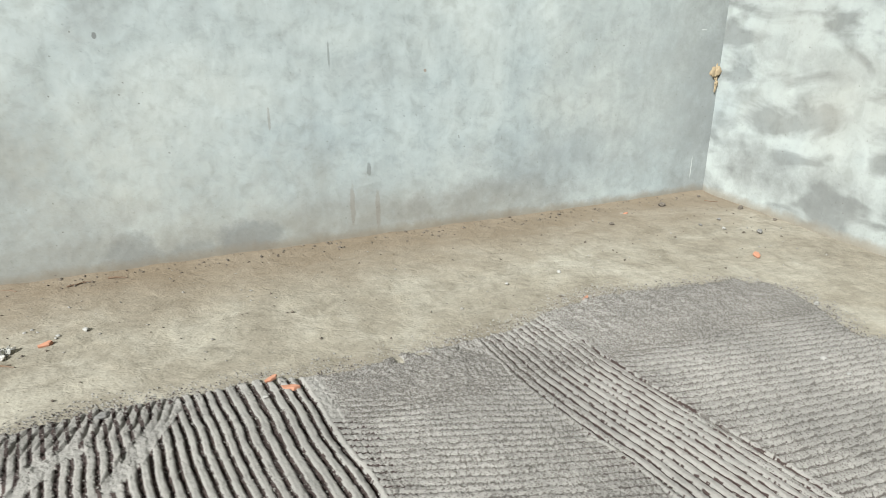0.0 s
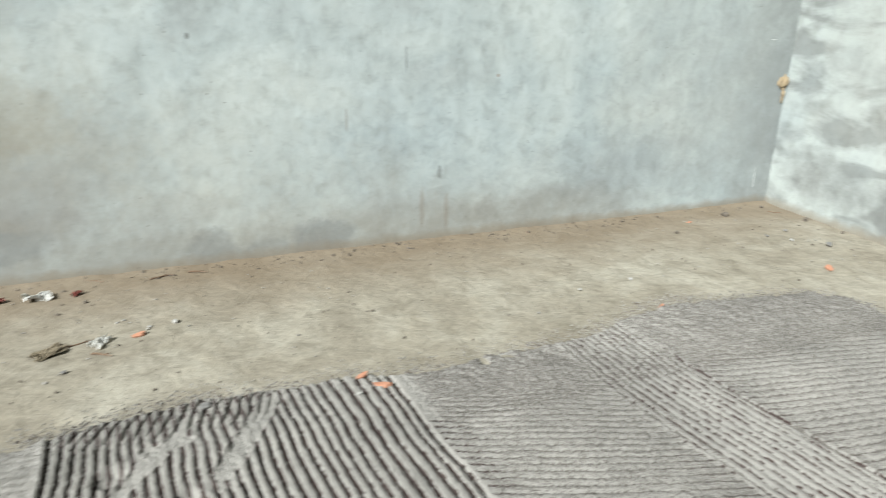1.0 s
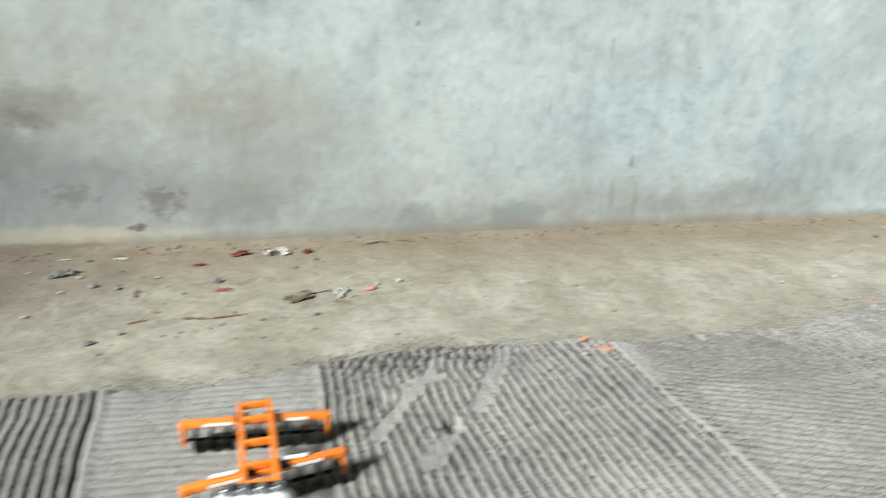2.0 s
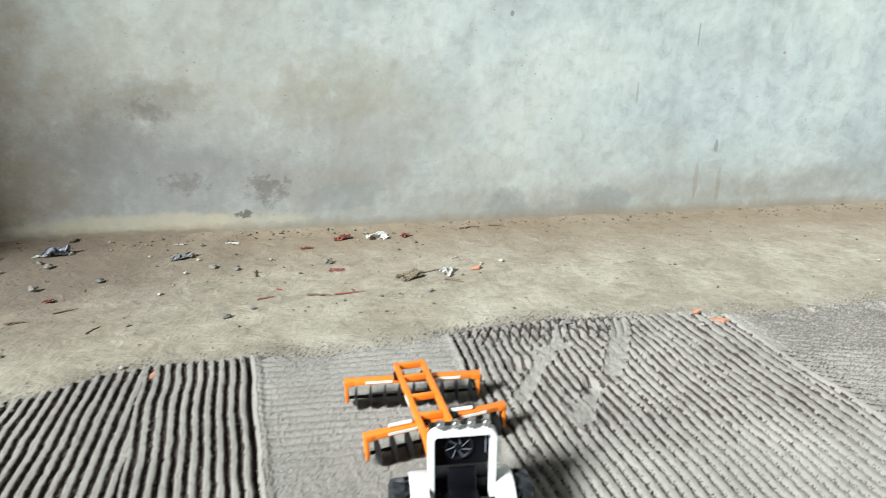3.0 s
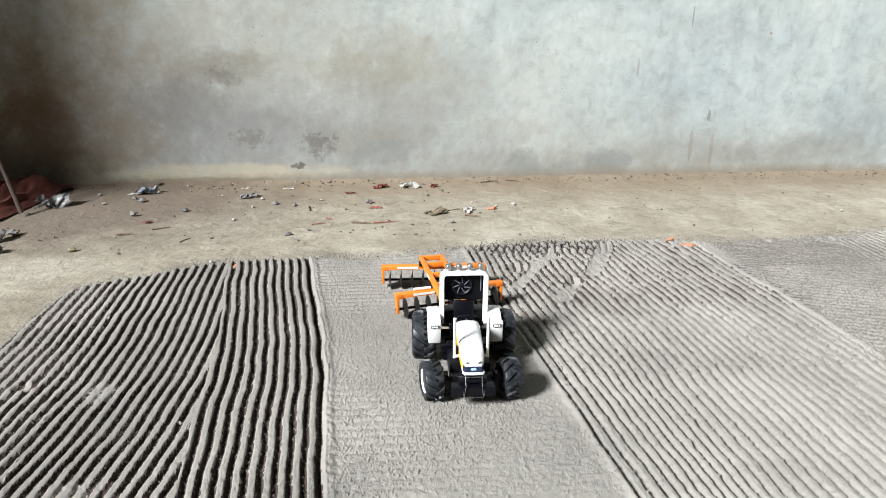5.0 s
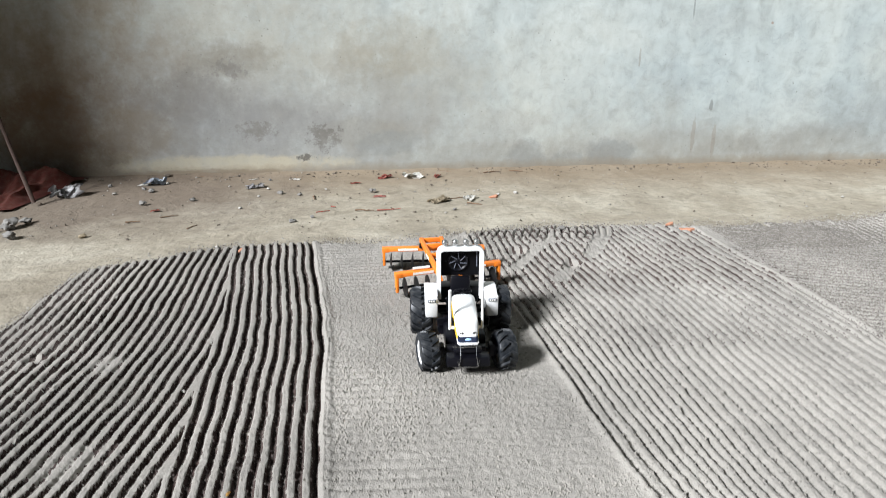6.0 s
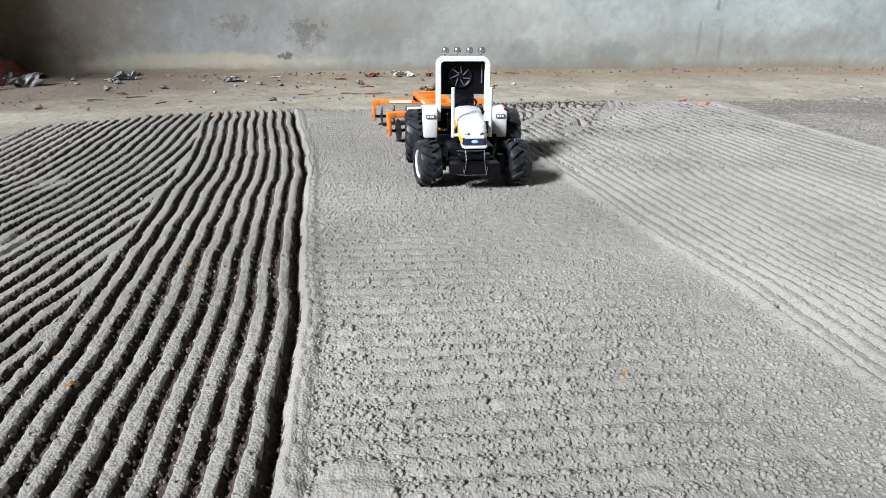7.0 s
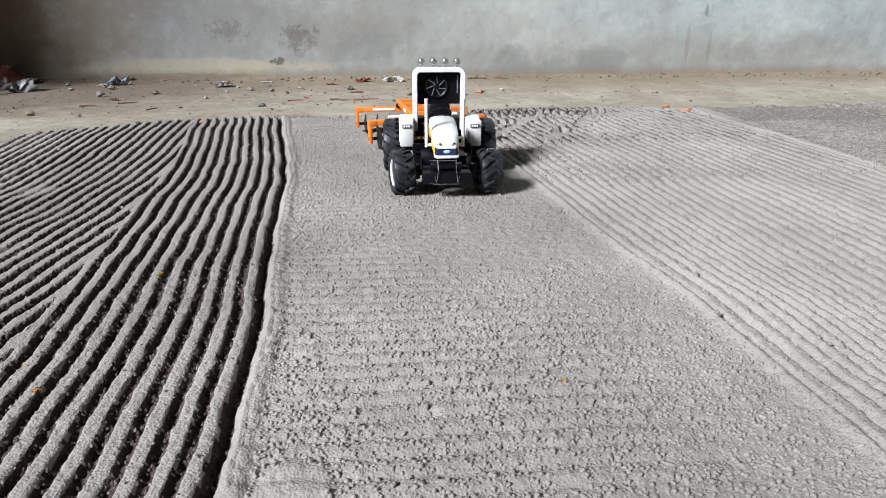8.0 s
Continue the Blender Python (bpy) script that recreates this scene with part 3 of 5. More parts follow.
    h_g = (rowg - 0.5) * 0.0115 * smooth(Y + 0.25 * (X - 1.4), 1.80, 1.58) * (0.8 + 0.5 * field_noise(X, Y, 4, 2)) * smooth(x - F, 0.0, 0.08)
    body = np.select([x < A, x < B, x < C, x < E, x < F], [h_left, h_strip, h_right, h_d, h_e], h_g)
    # small banks pushed up along the borders, and the deep last furrow beside them
    for K, w, a in ((A, 0.010, 0.005), (B, 0.012, 0.006), (C, 0.014, 0.0015), (E, 0.010, 0.002), (F, 0.012, 0.002)):
        body = body + a * np.exp(-(((x - K - 0.006) / w) ** 2))
    body = body - 0.008 * np.exp(-(((x - A + 0.016) / 0.010) ** 2)) - 0.006 * np.exp(-(((x - C + 0.02) / 0.012) ** 2)) - 0.006 * np.exp(-(((x - F + 0.014) / 0.01) ** 2))
    # trodden prints and drag marks at the headland
    body = body * (1 - 0.85 * flat) - (0.003 + 0.004 * field_noise(X, Y, 24, 2)) * flat + 0.006 * np.exp(-(((flat - 0.25) / 0.16) ** 2)) * (x > B) * (flat > 0.01)
    for px, py, rx, ry, d, rest in ((-0.375, 1.735, 0.060, 0.036, 0.002, 0.1), (-0.432, 1.700, 0.036, 0.036, 0.026, 0.1), (-0.185, 1.590, 0.050, 0.032, 0.008, 0.1), (-0.246, 1.556, 0.030, 0.036, 0.030, 0.1), (-0.335, 1.44, 0.032, 0.085, 0.004, 0.3),
                                    (0.70, 1.925, 0.016, 0.032, 0.026, 0.15), (0.79, 1.93, 0.028, 0.018, 0.02, 0.15), (-1.86, 0.98, 0.03, 0.02, 0.01, 0.3), (-1.008, 0.150, 0.028, 0.007, 0.011, 0.15), (-1.004, 0.116, 0.024, 0.006, 0.010, 0.15), (-0.86, -0.03, 0.022, 0.008, 0.010, 0.15)):
        q = ((X - px) / rx) ** 2 + ((Y - py) / ry) ** 2 + 0.5 * field_noise(X, Y, 20, 2)
        g = np.exp(-np.clip(q, 0, 9) ** 2)
        body = body * (1 - 0.95 * g) + (0.004 - d) * g + rest * 0.012 * np.exp(-(((np.sqrt(np.clip(q, 0, 9)) - 1.2) / 0.14) ** 2))
    # a smooth pat of dust on the strip
    body = body + 0.004 * np.clip(1 - ((X + 0.985) / 0.04) ** 2 - ((Y + 0.15) / 0.06) ** 2 + 0.5 * field_noise(X, Y, 22, 2), 0, 1) ** 0.5
    # tracks of the drag across the prints, and turned ends of the furrows
    turn = smooth(Y, 1.80, 1.90) * smooth(x, -0.62, -0.5) * smooth(x, 0.10, -0.05)
    body = body * (1 - turn) + turn * (ridge((x - 0.5 * (Y - 1.9) + 0.03 * field_noise(X, Y, 6, 2)) / 0.033) - 0.5) * 0.011
    # clods at the far side of the bed
    head = smooth(Y, 1.55, 1.85) * (0.35 + 0.65 * smooth(x, 0.4, 0.9)) * (1 - 0.7 * smooth(np.abs(x - 1.2), 0.22, 0.18)) + 0.4 * smooth(Y, 1.8, 1.9)
    body = body + head * (0.007 * field_noise(X, Y, 13, 3) + 0.005 * field_noise(X, Y, 45, 2))
    amount = np.select([x < A, x < B, x < C, x < E, x < F], [0.3 + 0.8 * (1 - left), 0.5, 0.35 + 0.8 * (1 - right), 0.9, 0.4], 0.9)
    h = h + body + clod * amount + 0.0045
    rim = np.interp(X, *RIM) + 0.018 * field_noise(X, Y, 8, 3) + 0.014 * field_noise(X, Y, 34, 2)
    east = np.interp(Y, (-1.3, 1.35, 1.42, 1.5, 1.66, 1.80, 1.92, 2.2), (2.9, 2.36, 2.29, 2.315, 2.37, 2.39, 2.36, 2.2)) + 0.015 * field_noise(X, Y, 7, 3)
    west = np.interp(Y, (-1.3, 0.9, 1.25, 1.6, 2.2), (-2.25, -2.10, -2.06, -2.04, -1.95)) + 0.02 * field_noise(X, Y, 7, 3)
    inside = np.minimum(np.minimum(rim - Y, east - X), np.minimum(X - west, Y + 1.15 + 0.05 * field_noise(X, Y, 5, 3)))
    cover = smooth(inside, -0.012, 0.035)
    return h * cover - 0.02 * (1 - cover), inside > -0.03, inside


def axis_steps(*spans):
    out = []
    for a, b, d in spans:
        out.append(np.arange(a, b, d))
    return np.concatenate(out)


xs, ys = np.arange(LEFT - 0.15, 3.4, 0.025), np.concatenate([np.arange(FRONT - 0.15, -1.5, 0.06), np.arange(-1.5, BACK + 0.06, 0.02)])
X, Y = np.meshgrid(xs, ys)
fz = 0.004 * field_noise(X, Y, 2.2, 4) + 0.0025 * field_noise(X, Y, 14, 3) - 0.006
fz += 0.022 * np.clip((Y - BACK + 0.10) / 0.10, 0, 1) ** 2 * (0.5 + 0.5 * field_noise(X, Y, 6, 3))
fz -= 0.05 * (soil_height(X, Y)[2] > 0.09)
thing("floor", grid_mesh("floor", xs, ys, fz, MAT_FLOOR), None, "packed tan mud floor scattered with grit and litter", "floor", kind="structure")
fx = axis_steps((-2.35, -1.75, 0.005), (-1.75, -1.04, 0.0029), (-1.04, -0.5, 0.004), (-0.5, 0.5, 0.0033), (0.5, 0.95, 0.0055), (0.95, 1.5, 0.0026), (1.5, 1.75, 0.0055), (1.75, 2.95, 0.009))
fy = axis_steps((-1.3, -0.35, 0.016), (-0.35, 0.9, 0.0040), (0.9, 2.2, 0.0052))
# columns that run along the furrows
FX = np.empty((len(fy), len(fx)))
for row, y in enumerate(fy):
    now, rest = ([curve(k, v) for k in "ABCEF"] for v in (y, 1.0))
    FX[row] = fx + np.interp(fx, rest, [n - r for n, r in zip(now, rest)])
FX += 0.006 * field_noise(np.full_like(fy, 3.0), fy, 6.0, 2)[:, None]
FY = np.broadcast_to(fy[:, None], FX.shape)
bed_z, bed_in, _ = soil_height(FX, FY)
bed_z = bed_z + np.random.RandomState(3).normal(0, 0.0006, bed_z.shape)
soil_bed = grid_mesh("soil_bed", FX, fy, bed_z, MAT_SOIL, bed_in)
soil_bed.materials.append(MAT_FURROW_SHADE)
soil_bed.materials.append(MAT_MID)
# furrow bottoms coloured as damp earth, with their shade painted in darker
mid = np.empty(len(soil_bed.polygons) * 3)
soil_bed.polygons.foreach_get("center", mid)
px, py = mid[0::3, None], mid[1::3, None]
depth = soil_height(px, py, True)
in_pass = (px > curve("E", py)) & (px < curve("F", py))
furrow_dark = np.where(px < -0.8, 0.84, np.where(px < 0.5, 0.68 * smooth(py, 1.10, 1.45) - 0.25, np.where(in_pass, 0.55, 0.22))) * (1 + 0.3 * field_noise(px, py, 5, 3)) + 0.16 * field_noise(px, py, 160, 1)
soil_bed.polygons.foreach_set("material_index", ((depth < np.minimum(furrow_dark, 0.93)) * np.where((px < 0.5) | in_pass, 1, 2))[:, 0].astype(np.int32))
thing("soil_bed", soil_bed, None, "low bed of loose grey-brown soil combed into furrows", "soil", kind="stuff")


def ground_z(x, y):
    """The top of the soil or the floor at a place."""
    h, inside, _ = soil_height(np.array([[x]]), np.array([[y]]))
    return max(float(h[0, 0]) if inside[0, 0] else -1, -0.005)


def scatter(name, n, x0, x1, y0, y1, r0, r1, seed, mat, label, edge=0.0, furrow=0.0, round_=False):
    """Loose crumbs, joined in one mesh: small uneven lumps half sunk in the soil."""
    rng = np.random.RandomState(seed)
    px, py = rng.uniform(x0, x1, n), rng.uniform(y0, y1, n)
    pz, _, deep = soil_height(px[:, None], py[:, None])
    pz, inside = pz[:, 0], deep[:, 0] > 0.02
    pz = pz - 0.0004
    if round_:
        # lying in drifts, with dustier ground between
        inside &= rng.rand(n) < np.clip(0.62 + 1.3 * field_noise(px, py, 3.5, 3), 0.12, 1)
        inside &= (px > curve("A", py) + 0.016) & (px < curve("B", py)) & ((px + 0.985) ** 2 + (py + 0.13) ** 2 > 0.034 ** 2)
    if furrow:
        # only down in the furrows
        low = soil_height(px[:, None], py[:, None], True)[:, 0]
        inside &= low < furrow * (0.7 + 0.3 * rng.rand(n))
    if edge:
        # only along the rim, thinning out over the floor
        pz, inside = np.maximum(pz, -0.006), np.abs(deep[:, 0] + 0.01) < edge * rng.rand(n) ** 2.2
    px, py, pz = px[inside], py[inside], pz[inside]
    n = len(px)
    r = r0 + (r1 - r0) * rng.rand(n) ** (1.2 if furrow else 2.2)
    if round_:
        ring = [(math.cos(q), math.sin(q)) for q in (0, 1.5708, 3.1416, 4.7124)]
        base = np.array([(c, d, -0.7) for c, d in ring] + [(0.62 * (c - d), 0.62 * (c + d), 0.45) for c, d in ring] + [(0.1, 0, 0.95)], float)
        tri = np.array([t for k in range(4) for t in ((k, (k + 1) % 4, 4 + k), ((k + 1) % 4, 4 + (k + 1) % 4, 4 + k), (4 + k, 4 + (k + 1) % 4, 8))])
    else:
        base = np.array([(1, 0, -0.7), (-1, 0, -0.7), (0, 1, -0.7), (0, -1, -0.7), (0.1, 0, 1)], float)
        tri = np.array([(0, 2, 4), (2, 1, 4), (1, 3, 4), (3, 0, 4)])
    m = len(base)
    v = base[None] * rng.uniform(0.7, 1.2, (n, m, 1)) + rng.uniform(-0.2, 0.2, (n, m, 3))
    a = rng.uniform(0, 6.28, n)
    c, s = np.cos(a)[:, None], np.sin(a)[:, None]
    v = np.stack([v[..., 0] * c - v[..., 1] * s, v[..., 0] * s + v[..., 1] * c, v[..., 2] * 0.8], -1) * r[:, None, None]
    v += np.stack([px, py, pz + (0.55 if furrow else 0.22 if round_ else 0.5) * r], -1)[:, None]
    f = (tri[None] + (np.arange(n) * m)[:, None, None]).reshape(-1, 3)
    me = bpy.data.meshes.new(name)
    me.vertices.add(n * m)
    me.vertices.foreach_set("co", v.reshape(-1).astype(np.float32))
    me.loops.add(f.size)
    me.loops.foreach_set("vertex_index", f.ravel().astype(np.int32))
    me.polygons.add(len(f))
    me.polygons.foreach_set("loop_start", (np.arange(len(f)) * 3).astype(np.int32))
    me.update(calc_edges=True)
    me.materials.append(mat)
    return thing(name, me, None, label, "soil", kind="stuff")


STRIP = "loose rounded crumbs of grey soil on the smoothed strip"
AMONG = "fine loose crumbs of grey soil among the furrows"
# damp crumbs, coloured darker so that the furrows read as shaded
IN_FURROW = "dark damp crumbs of soil deepening the furrow shade"
scatter("soil_crumbs", 64000, -1.10, -0.40, -0.32, 1.2, 0.0009, 0.0036, 5, MAT_CRUMB, STRIP, round_=True)
scatter("soil_crumbs", 24000, -1.14, -0.48, 1.2, 1.92, 0.0011, 0.0038, 16, MAT_CRUMB, STRIP)
scatter("soil_crumbs", 9000, -2.05, -1.05, -0.35, 1.8, 0.0010, 0.0030, 6, MAT_CRUMB, AMONG)
scatter("soil_crumbs", 30000, -0.5, 1.4, -0.2, 2.0, 0.0010, 0.0042, 7, MAT_CRUMB, AMONG)
scatter("soil_crumbs", 12000, 1.3, 2.4, 0.6, 2.1, 0.0012, 0.0048, 8, MAT_CRUMB, "fine loose crumbs of grey soil on the combed bed")
scatter("soil_crumbs", 180000, -2.2, 2.5, 0.8, 2.3, 0.0012, 0.0048, 9, MAT_CRUMB, "loose crumbs of soil spilled along the rim of the bed", 0.10)
scatter("dark_crumbs", 110000, -2.2, 2.5, 0.8, 2.3, 0.0010, 0.0042, 13, MAT_DAMP_SHADE, "dark damp crumbs of soil strewn along the rim of the bed", 0.07)
scatter("dark_crumbs", 90000, -2.1, -1.03, -0.35, 1.85, 0.0012, 0.0036, 10, MAT_DAMP_SHADE, IN_FURROW, 0.0, 0.85)
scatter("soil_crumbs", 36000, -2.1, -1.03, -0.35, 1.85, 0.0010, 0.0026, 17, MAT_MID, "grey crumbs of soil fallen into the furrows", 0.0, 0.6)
scatter("dark_crumbs", 90000, -0.62, 0.53, 0.9, 1.95, 0.0010, 0.0028, 11, MAT_DAMP_SHADE, IN_FURROW, 0.0, 0.75)
scatter("soil_crumbs", 48000, 0.46, 1.08, 0.7, 2.0, 0.0010, 0.0030, 14, MAT_MID, "grey-brown crumbs of soil on the combed bed")
scatter("soil_crumbs", 56000, 1.36, 2.4, 0.8, 2.1, 0.0010, 0.0032, 15, MAT_MID, "grey-brown crumbs of soil on the combed bed")
scatter("soil_crumbs", 60000, 0.44, 2.38, 1.62, 2.12, 0.0012, 0.0036, 18, MAT_MID, "grey-brown crumbs of freshly turned soil at the headland")
scatter("dark_crumbs", 110000, 0.97, 1.55, 0.4, 2.0, 0.0010, 0.0026, 12, MAT_DAMP_SHADE, IN_FURROW, 0.0, 0.45)


def grit(name, n, seed, place, r0, r1, mat, label):
    """Loose grit on the mud floor, joined in one mesh."""
    rng = np.random.RandomState(seed)
    px, py = place(rng, n)
    deep = soil_height(px[:, None], py[:, None])[2][:, 0]
    ok = (deep < -0.02) & (px > -3.2) & (px < 3.05) & (py < BACK - 0.01)
    px, py = px[ok], py[ok]
    n = len(px)
    lift = 0.018 * np.clip((py - BACK + 0.10) / 0.10, 0, 1) ** 2 * 0.5
    r = r0 + (r1 - r0) * rng.rand(n) ** 4
    base = np.array([(1, 0, 0), (-1, 0, 0), (0, 1, 0), (0, -1, 0), (0, 0, 1), (0, 0, -1)], float)
    tri = np.array([(0, 2, 4), (2, 1, 4), (1, 3, 4), (3, 0, 4), (2, 0, 5), (1, 2, 5), (3, 1, 5), (0, 3, 5)])
    v = base[None] * rng.uniform(0.6, 1.4, (n, 6, 1)) + rng.uniform(-0.3, 0.3, (n, 6, 3))
    v = v * r[:, None, None] * np.array((1, 1, 0.7))
    v += np.stack([px, py, lift - 0.005 + 0.3 * r], -1)[:, None]
    f = (tri[None] + (np.arange(n) * 6)[:, None, None]).reshape(-1, 3)
    me = bpy.data.meshes.new(name)
    me.from_pydata(v.reshape(-1, 3).tolist(), [], f.tolist())
    me.materials.append(mat)
    return thing(name, me, None, label, "grit", kind="stuff")


def over_floor(rng, n):
    return rng.uniform(-2.9, 3.1, n), 2.0 + 1.15 * rng.rand(n)


def along_walls(rng, n):
    side = rng.rand(n) < 0.8
    x = np.where(side, rng.uniform(-2.9, 3.1, n), 3.14 - 0.09 * rng.rand(n) ** 2)
    y = np.where(side, BACK - 0.14 * rng.rand(n) ** 2, rng.uniform(1.6, 3.1, n))
    return x, y


DARKGRIT = painted("dark_grit", (0.10, 0.08, 0.06), 0.95, 0.3)
grit("floor_grit", 800, 21, over_floor, 0.0012, 0.0075, DARKGRIT, "fine dark grit strewn over the mud floor")
grit("floor_grit", 700, 23, over_floor, 0.0012, 0.0065, MAT_CRUMB, "fine pale grit strewn over the mud floor")
grit("wall_foot_grit", 1500, 22, along_walls, 0.0015, 0.009, DARKGRIT, "crumbled dark dirt lying along the wall foot")

# ---- the toy tractor: origin under the rear axle, front towards -y, its left side towards +x ----


def tyre_mesh(name, r, w):
    """Carcass with rounded shoulders."""
    bm = bmesh.new()
    h = w / 2
    ri = r * 0.60
    prof = [(-h * 0.72, ri * 0.97), (-h * 0.86, ri), (-h * 0.99, ri * 1.14), (-h, r * 0.78), (-h * 0.95, r * 0.85), (-h * 0.8, r * 0.89), (-h * 0.4, r * 0.905), (0, r * 0.91)]
    prof += [(-x, q) for x, q in prof[-2::-1]]
    lathe(bm, prof, 56)
    return from_bm(bm, name, RUBBER)


def lug_mesh(name, r, w, depth, side):
    """One slanting bar of the tread, on one half of the tyre."""
    bm = bmesh.new()
    h = w / 2
    quad = []
    for f, (x, rr) in enumerate(((0.0, 0.90), (0.45, 0.895), (0.82, 0.87), (1.0, 0.78))):
        ang = 0.36 * f / 3 * (0.9 + 0.1 * f)
        t = 0.074 * (1 + 0.12 * f)
        top = r * rr + depth * (1.0 if f < 3 else 0.45)
        xx = side * h * (x if f < 3 else 1.02)
        quad.append([(xx, q * math.cos(ang + da), q * math.sin(ang + da)) for da, q in ((-t, r * rr - 0.002), (-t * 0.72, top), (t * 0.72, top), (t, r * rr - 0.002))])
    loft(bm, quad)
    return from_bm(bm, name, RUBBER)


def rim_mesh(name, r, w):
    """Dished white wheel, outer side towards +x."""
    bm = bmesh.new()
    h = w / 2
    lathe(bm, [(-h * 0.7, r * 0.52), (-h * 0.7, r * 0.60), (h * 0.74, r * 0.60), (h * 0.84, r * 0.625), (h * 0.88, r * 0.60), (h * 0.84, r * 0.55), (h * 0.52, r * 0.50), (h * 0.40, r * 0.42),
               (h * 0.44, r * 0.30), (h * 0.52, r * 0.24), (h * 0.54, r * 0.12)], 40)
    return from_bm(bm, name, WHITE)


def hub_mesh(name, r, w):
    bm = bmesh.new()
    h = w / 2
    rod(bm, (h * 0.35, 0, 0), (h * 0.72, 0, 0), r * 0.10, 14)
    for k in range(6):
        a = k * math.pi / 3
        rod(bm, (h * 0.4, r * 0.2 * math.cos(a), r * 0.2 * math.sin(a)), (h * 0.58, r * 0.2 * math.cos(a), r * 0.2 * math.sin(a)), r * 0.03, 6)
    return from_bm(bm, name, CHROME)


def hood_section(y, w, z0, z1, crown=0.008):
    """One ring of the bonnet's upper shell."""
    h = w / 2
    return [(-h, y, z0), (-h * 1.0, y, z0 + (z1 - z0) * 0.55), (-h * 0.88, y, z1 - crown * 0.55), (-h * 0.55, y, z1 - crown * 0.1), (0, y, z1), (h * 0.55, y, z1 - crown * 0.1), (h * 0.88, y, z1 - crown * 0.55), (h, y, z0 + (z1 - z0) * 0.55), (h, y, z0)]


def rounded_frame(bm, w, h, t, d, r, y, z0):
    """An upright bar bent as a door frame: half-round corners, flat section t wide and d deep."""
    outer, inner = [], []
    for grow, out in ((0, outer), (-t, inner)):
        hw, top, rr = w / 2 + grow, z0 + h + grow, max(r + grow, 0.002)
        out.append((-hw, z0))
        for k in range(7):
            a = math.pi - k * math.pi / 12
            out.append((-hw + rr + rr * math.cos(a), top - rr + rr * math.sin(a)))
        for k in range(7):
            a = math.pi / 2 - k * math.pi / 12
            out.append((hw - rr + rr * math.cos(a), top - rr + rr * math.sin(a)))
        out.append((hw, z0))
    secs = []
    for (ox, oz), (ix, iz) in zip(outer, inner):
        b = 0.12
        secs.append([(ox, y - d / 2 + d * b, oz), (ox + (ix - ox) * b, y - d / 2, oz + (iz - oz) * b), (ix + (ox - ix) * b, y - d / 2, iz + (oz - iz) * b), (ix, y - d / 2 + d * b, iz),
                     (ix, y + d / 2, iz), (ox, y + d / 2, oz)])
    return loft(bm, secs)


def build_tractor(m):
    t = thing("toy_tractor", None, None, "white and yellow toy tractor with black loudspeaker box on soil", "toy tractor", m)
    FA = -0.217                       # front axle
    # wheels
    rt, rr, rh = tyre_mesh("tyre", 0.067, 0.062), rim_mesh("rim", 0.067, 0.062), hub_mesh("hub", 0.067, 0.062)
    ft, fr, fh = tyre_mesh("tyre", 0.051, 0.048), rim_mesh("rim", 0.051, 0.048), hub_mesh("hub", 0.051, 0.048)
    rear_lugs = 13, [lug_mesh("tread_lug", 0.067, 0.062, 0.0075, half) for half in (1, -1)]
    front_lugs = 12, [lug_mesh("tread_lug", 0.051, 0.048, 0.0062, half) for half in (1, -1)]
    for side in (1, -1):
        for name, x, y, z, me, (lugs, bars), steer in (("rear_wheel", 0.110, 0.0, 0.067, (rr, rt, rh), rear_lugs, 0), ("front_wheel", 0.098, FA, 0.0505, (fr, ft, fh), front_lugs, 11)):
            turn = steer + (0 if side > 0 else 180)
            w = part(name, me[0], None, t, "white dished wheel with a black lugged tyre", pose(side * x, y, z, 0, 0, turn))
            part("tyre", me[1], None, w, "black lugged rubber tyre dusted with soil")
            part("hub", me[2], None, w)
            for k in range(lugs):
                for half, bar in enumerate(bars):
                    part("tread_lug", bar, None, w, "", pose(0, 0, 0, 360 * (k + 0.5 * half) / lugs))
    # chassis, axles
    bm = bmesh.new()
    box(bm, (0, -0.09, 0.075), (0.05, 0.24, 0.036), None, 0.005)
    box(bm, (0, -0.01, 0.082), (0.075, 0.09, 0.055), None, 0.008)
    box(bm, (0, -0.14, 0.098), (0.058, 0.10, 0.025), None, 0.004)
    box(bm, (0, -0.13, 0.060), (0.105, 0.13, 0.046), None, 0.006)
    chassis = part("chassis", bm, BLACK, t, "black gearbox and chassis casting")
    for k in range(5):
        bm = bmesh.new()
        box(bm, (0, -0.125 - 0.016 * k, 0.100), (0.064, 0.006, 0.02), None, 0.001)
        part("cooling_fin", bm, BLACK, chassis)
    bm = bmesh.new()
    rod(bm, (-0.10, 0, 0.067), (0.10, 0, 0.067), 0.014, 16)
    part("rear_axle", bm, BLACK, t)
    bm = bmesh.new()
    rod(bm, (-0.095, FA, 0.0505), (0.095, FA, 0.0505), 0.008, 12)
    box(bm, (0, FA, 0.056), (0.10, 0.022, 0.018), None, 0.003)
    for s in (-1, 1):
        box(bm, (s * 0.066, FA, 0.053), (0.018, 0.026, 0.034), None, 0.004)
    part("front_axle", bm, BLACK, t)
    for s in (-1, 1):
        bm = bmesh.new()
        box(bm, (s * 0.052, -0.075, 0.072), (0.036, 0.075, 0.006), None, 0.002)
        box(bm, (s * 0.052, -0.112, 0.083), (0.036, 0.005, 0.024), pose(0, 0, 0, 20), 0.002)
        part("footboard", bm, BLACK, t)
    bm = bmesh.new()
    rod(bm, (-0.055, -0.055, 0.055), (-0.055, -0.105, 0.055), 0.013, 14)
    part("tank", bm, BLACK, t)
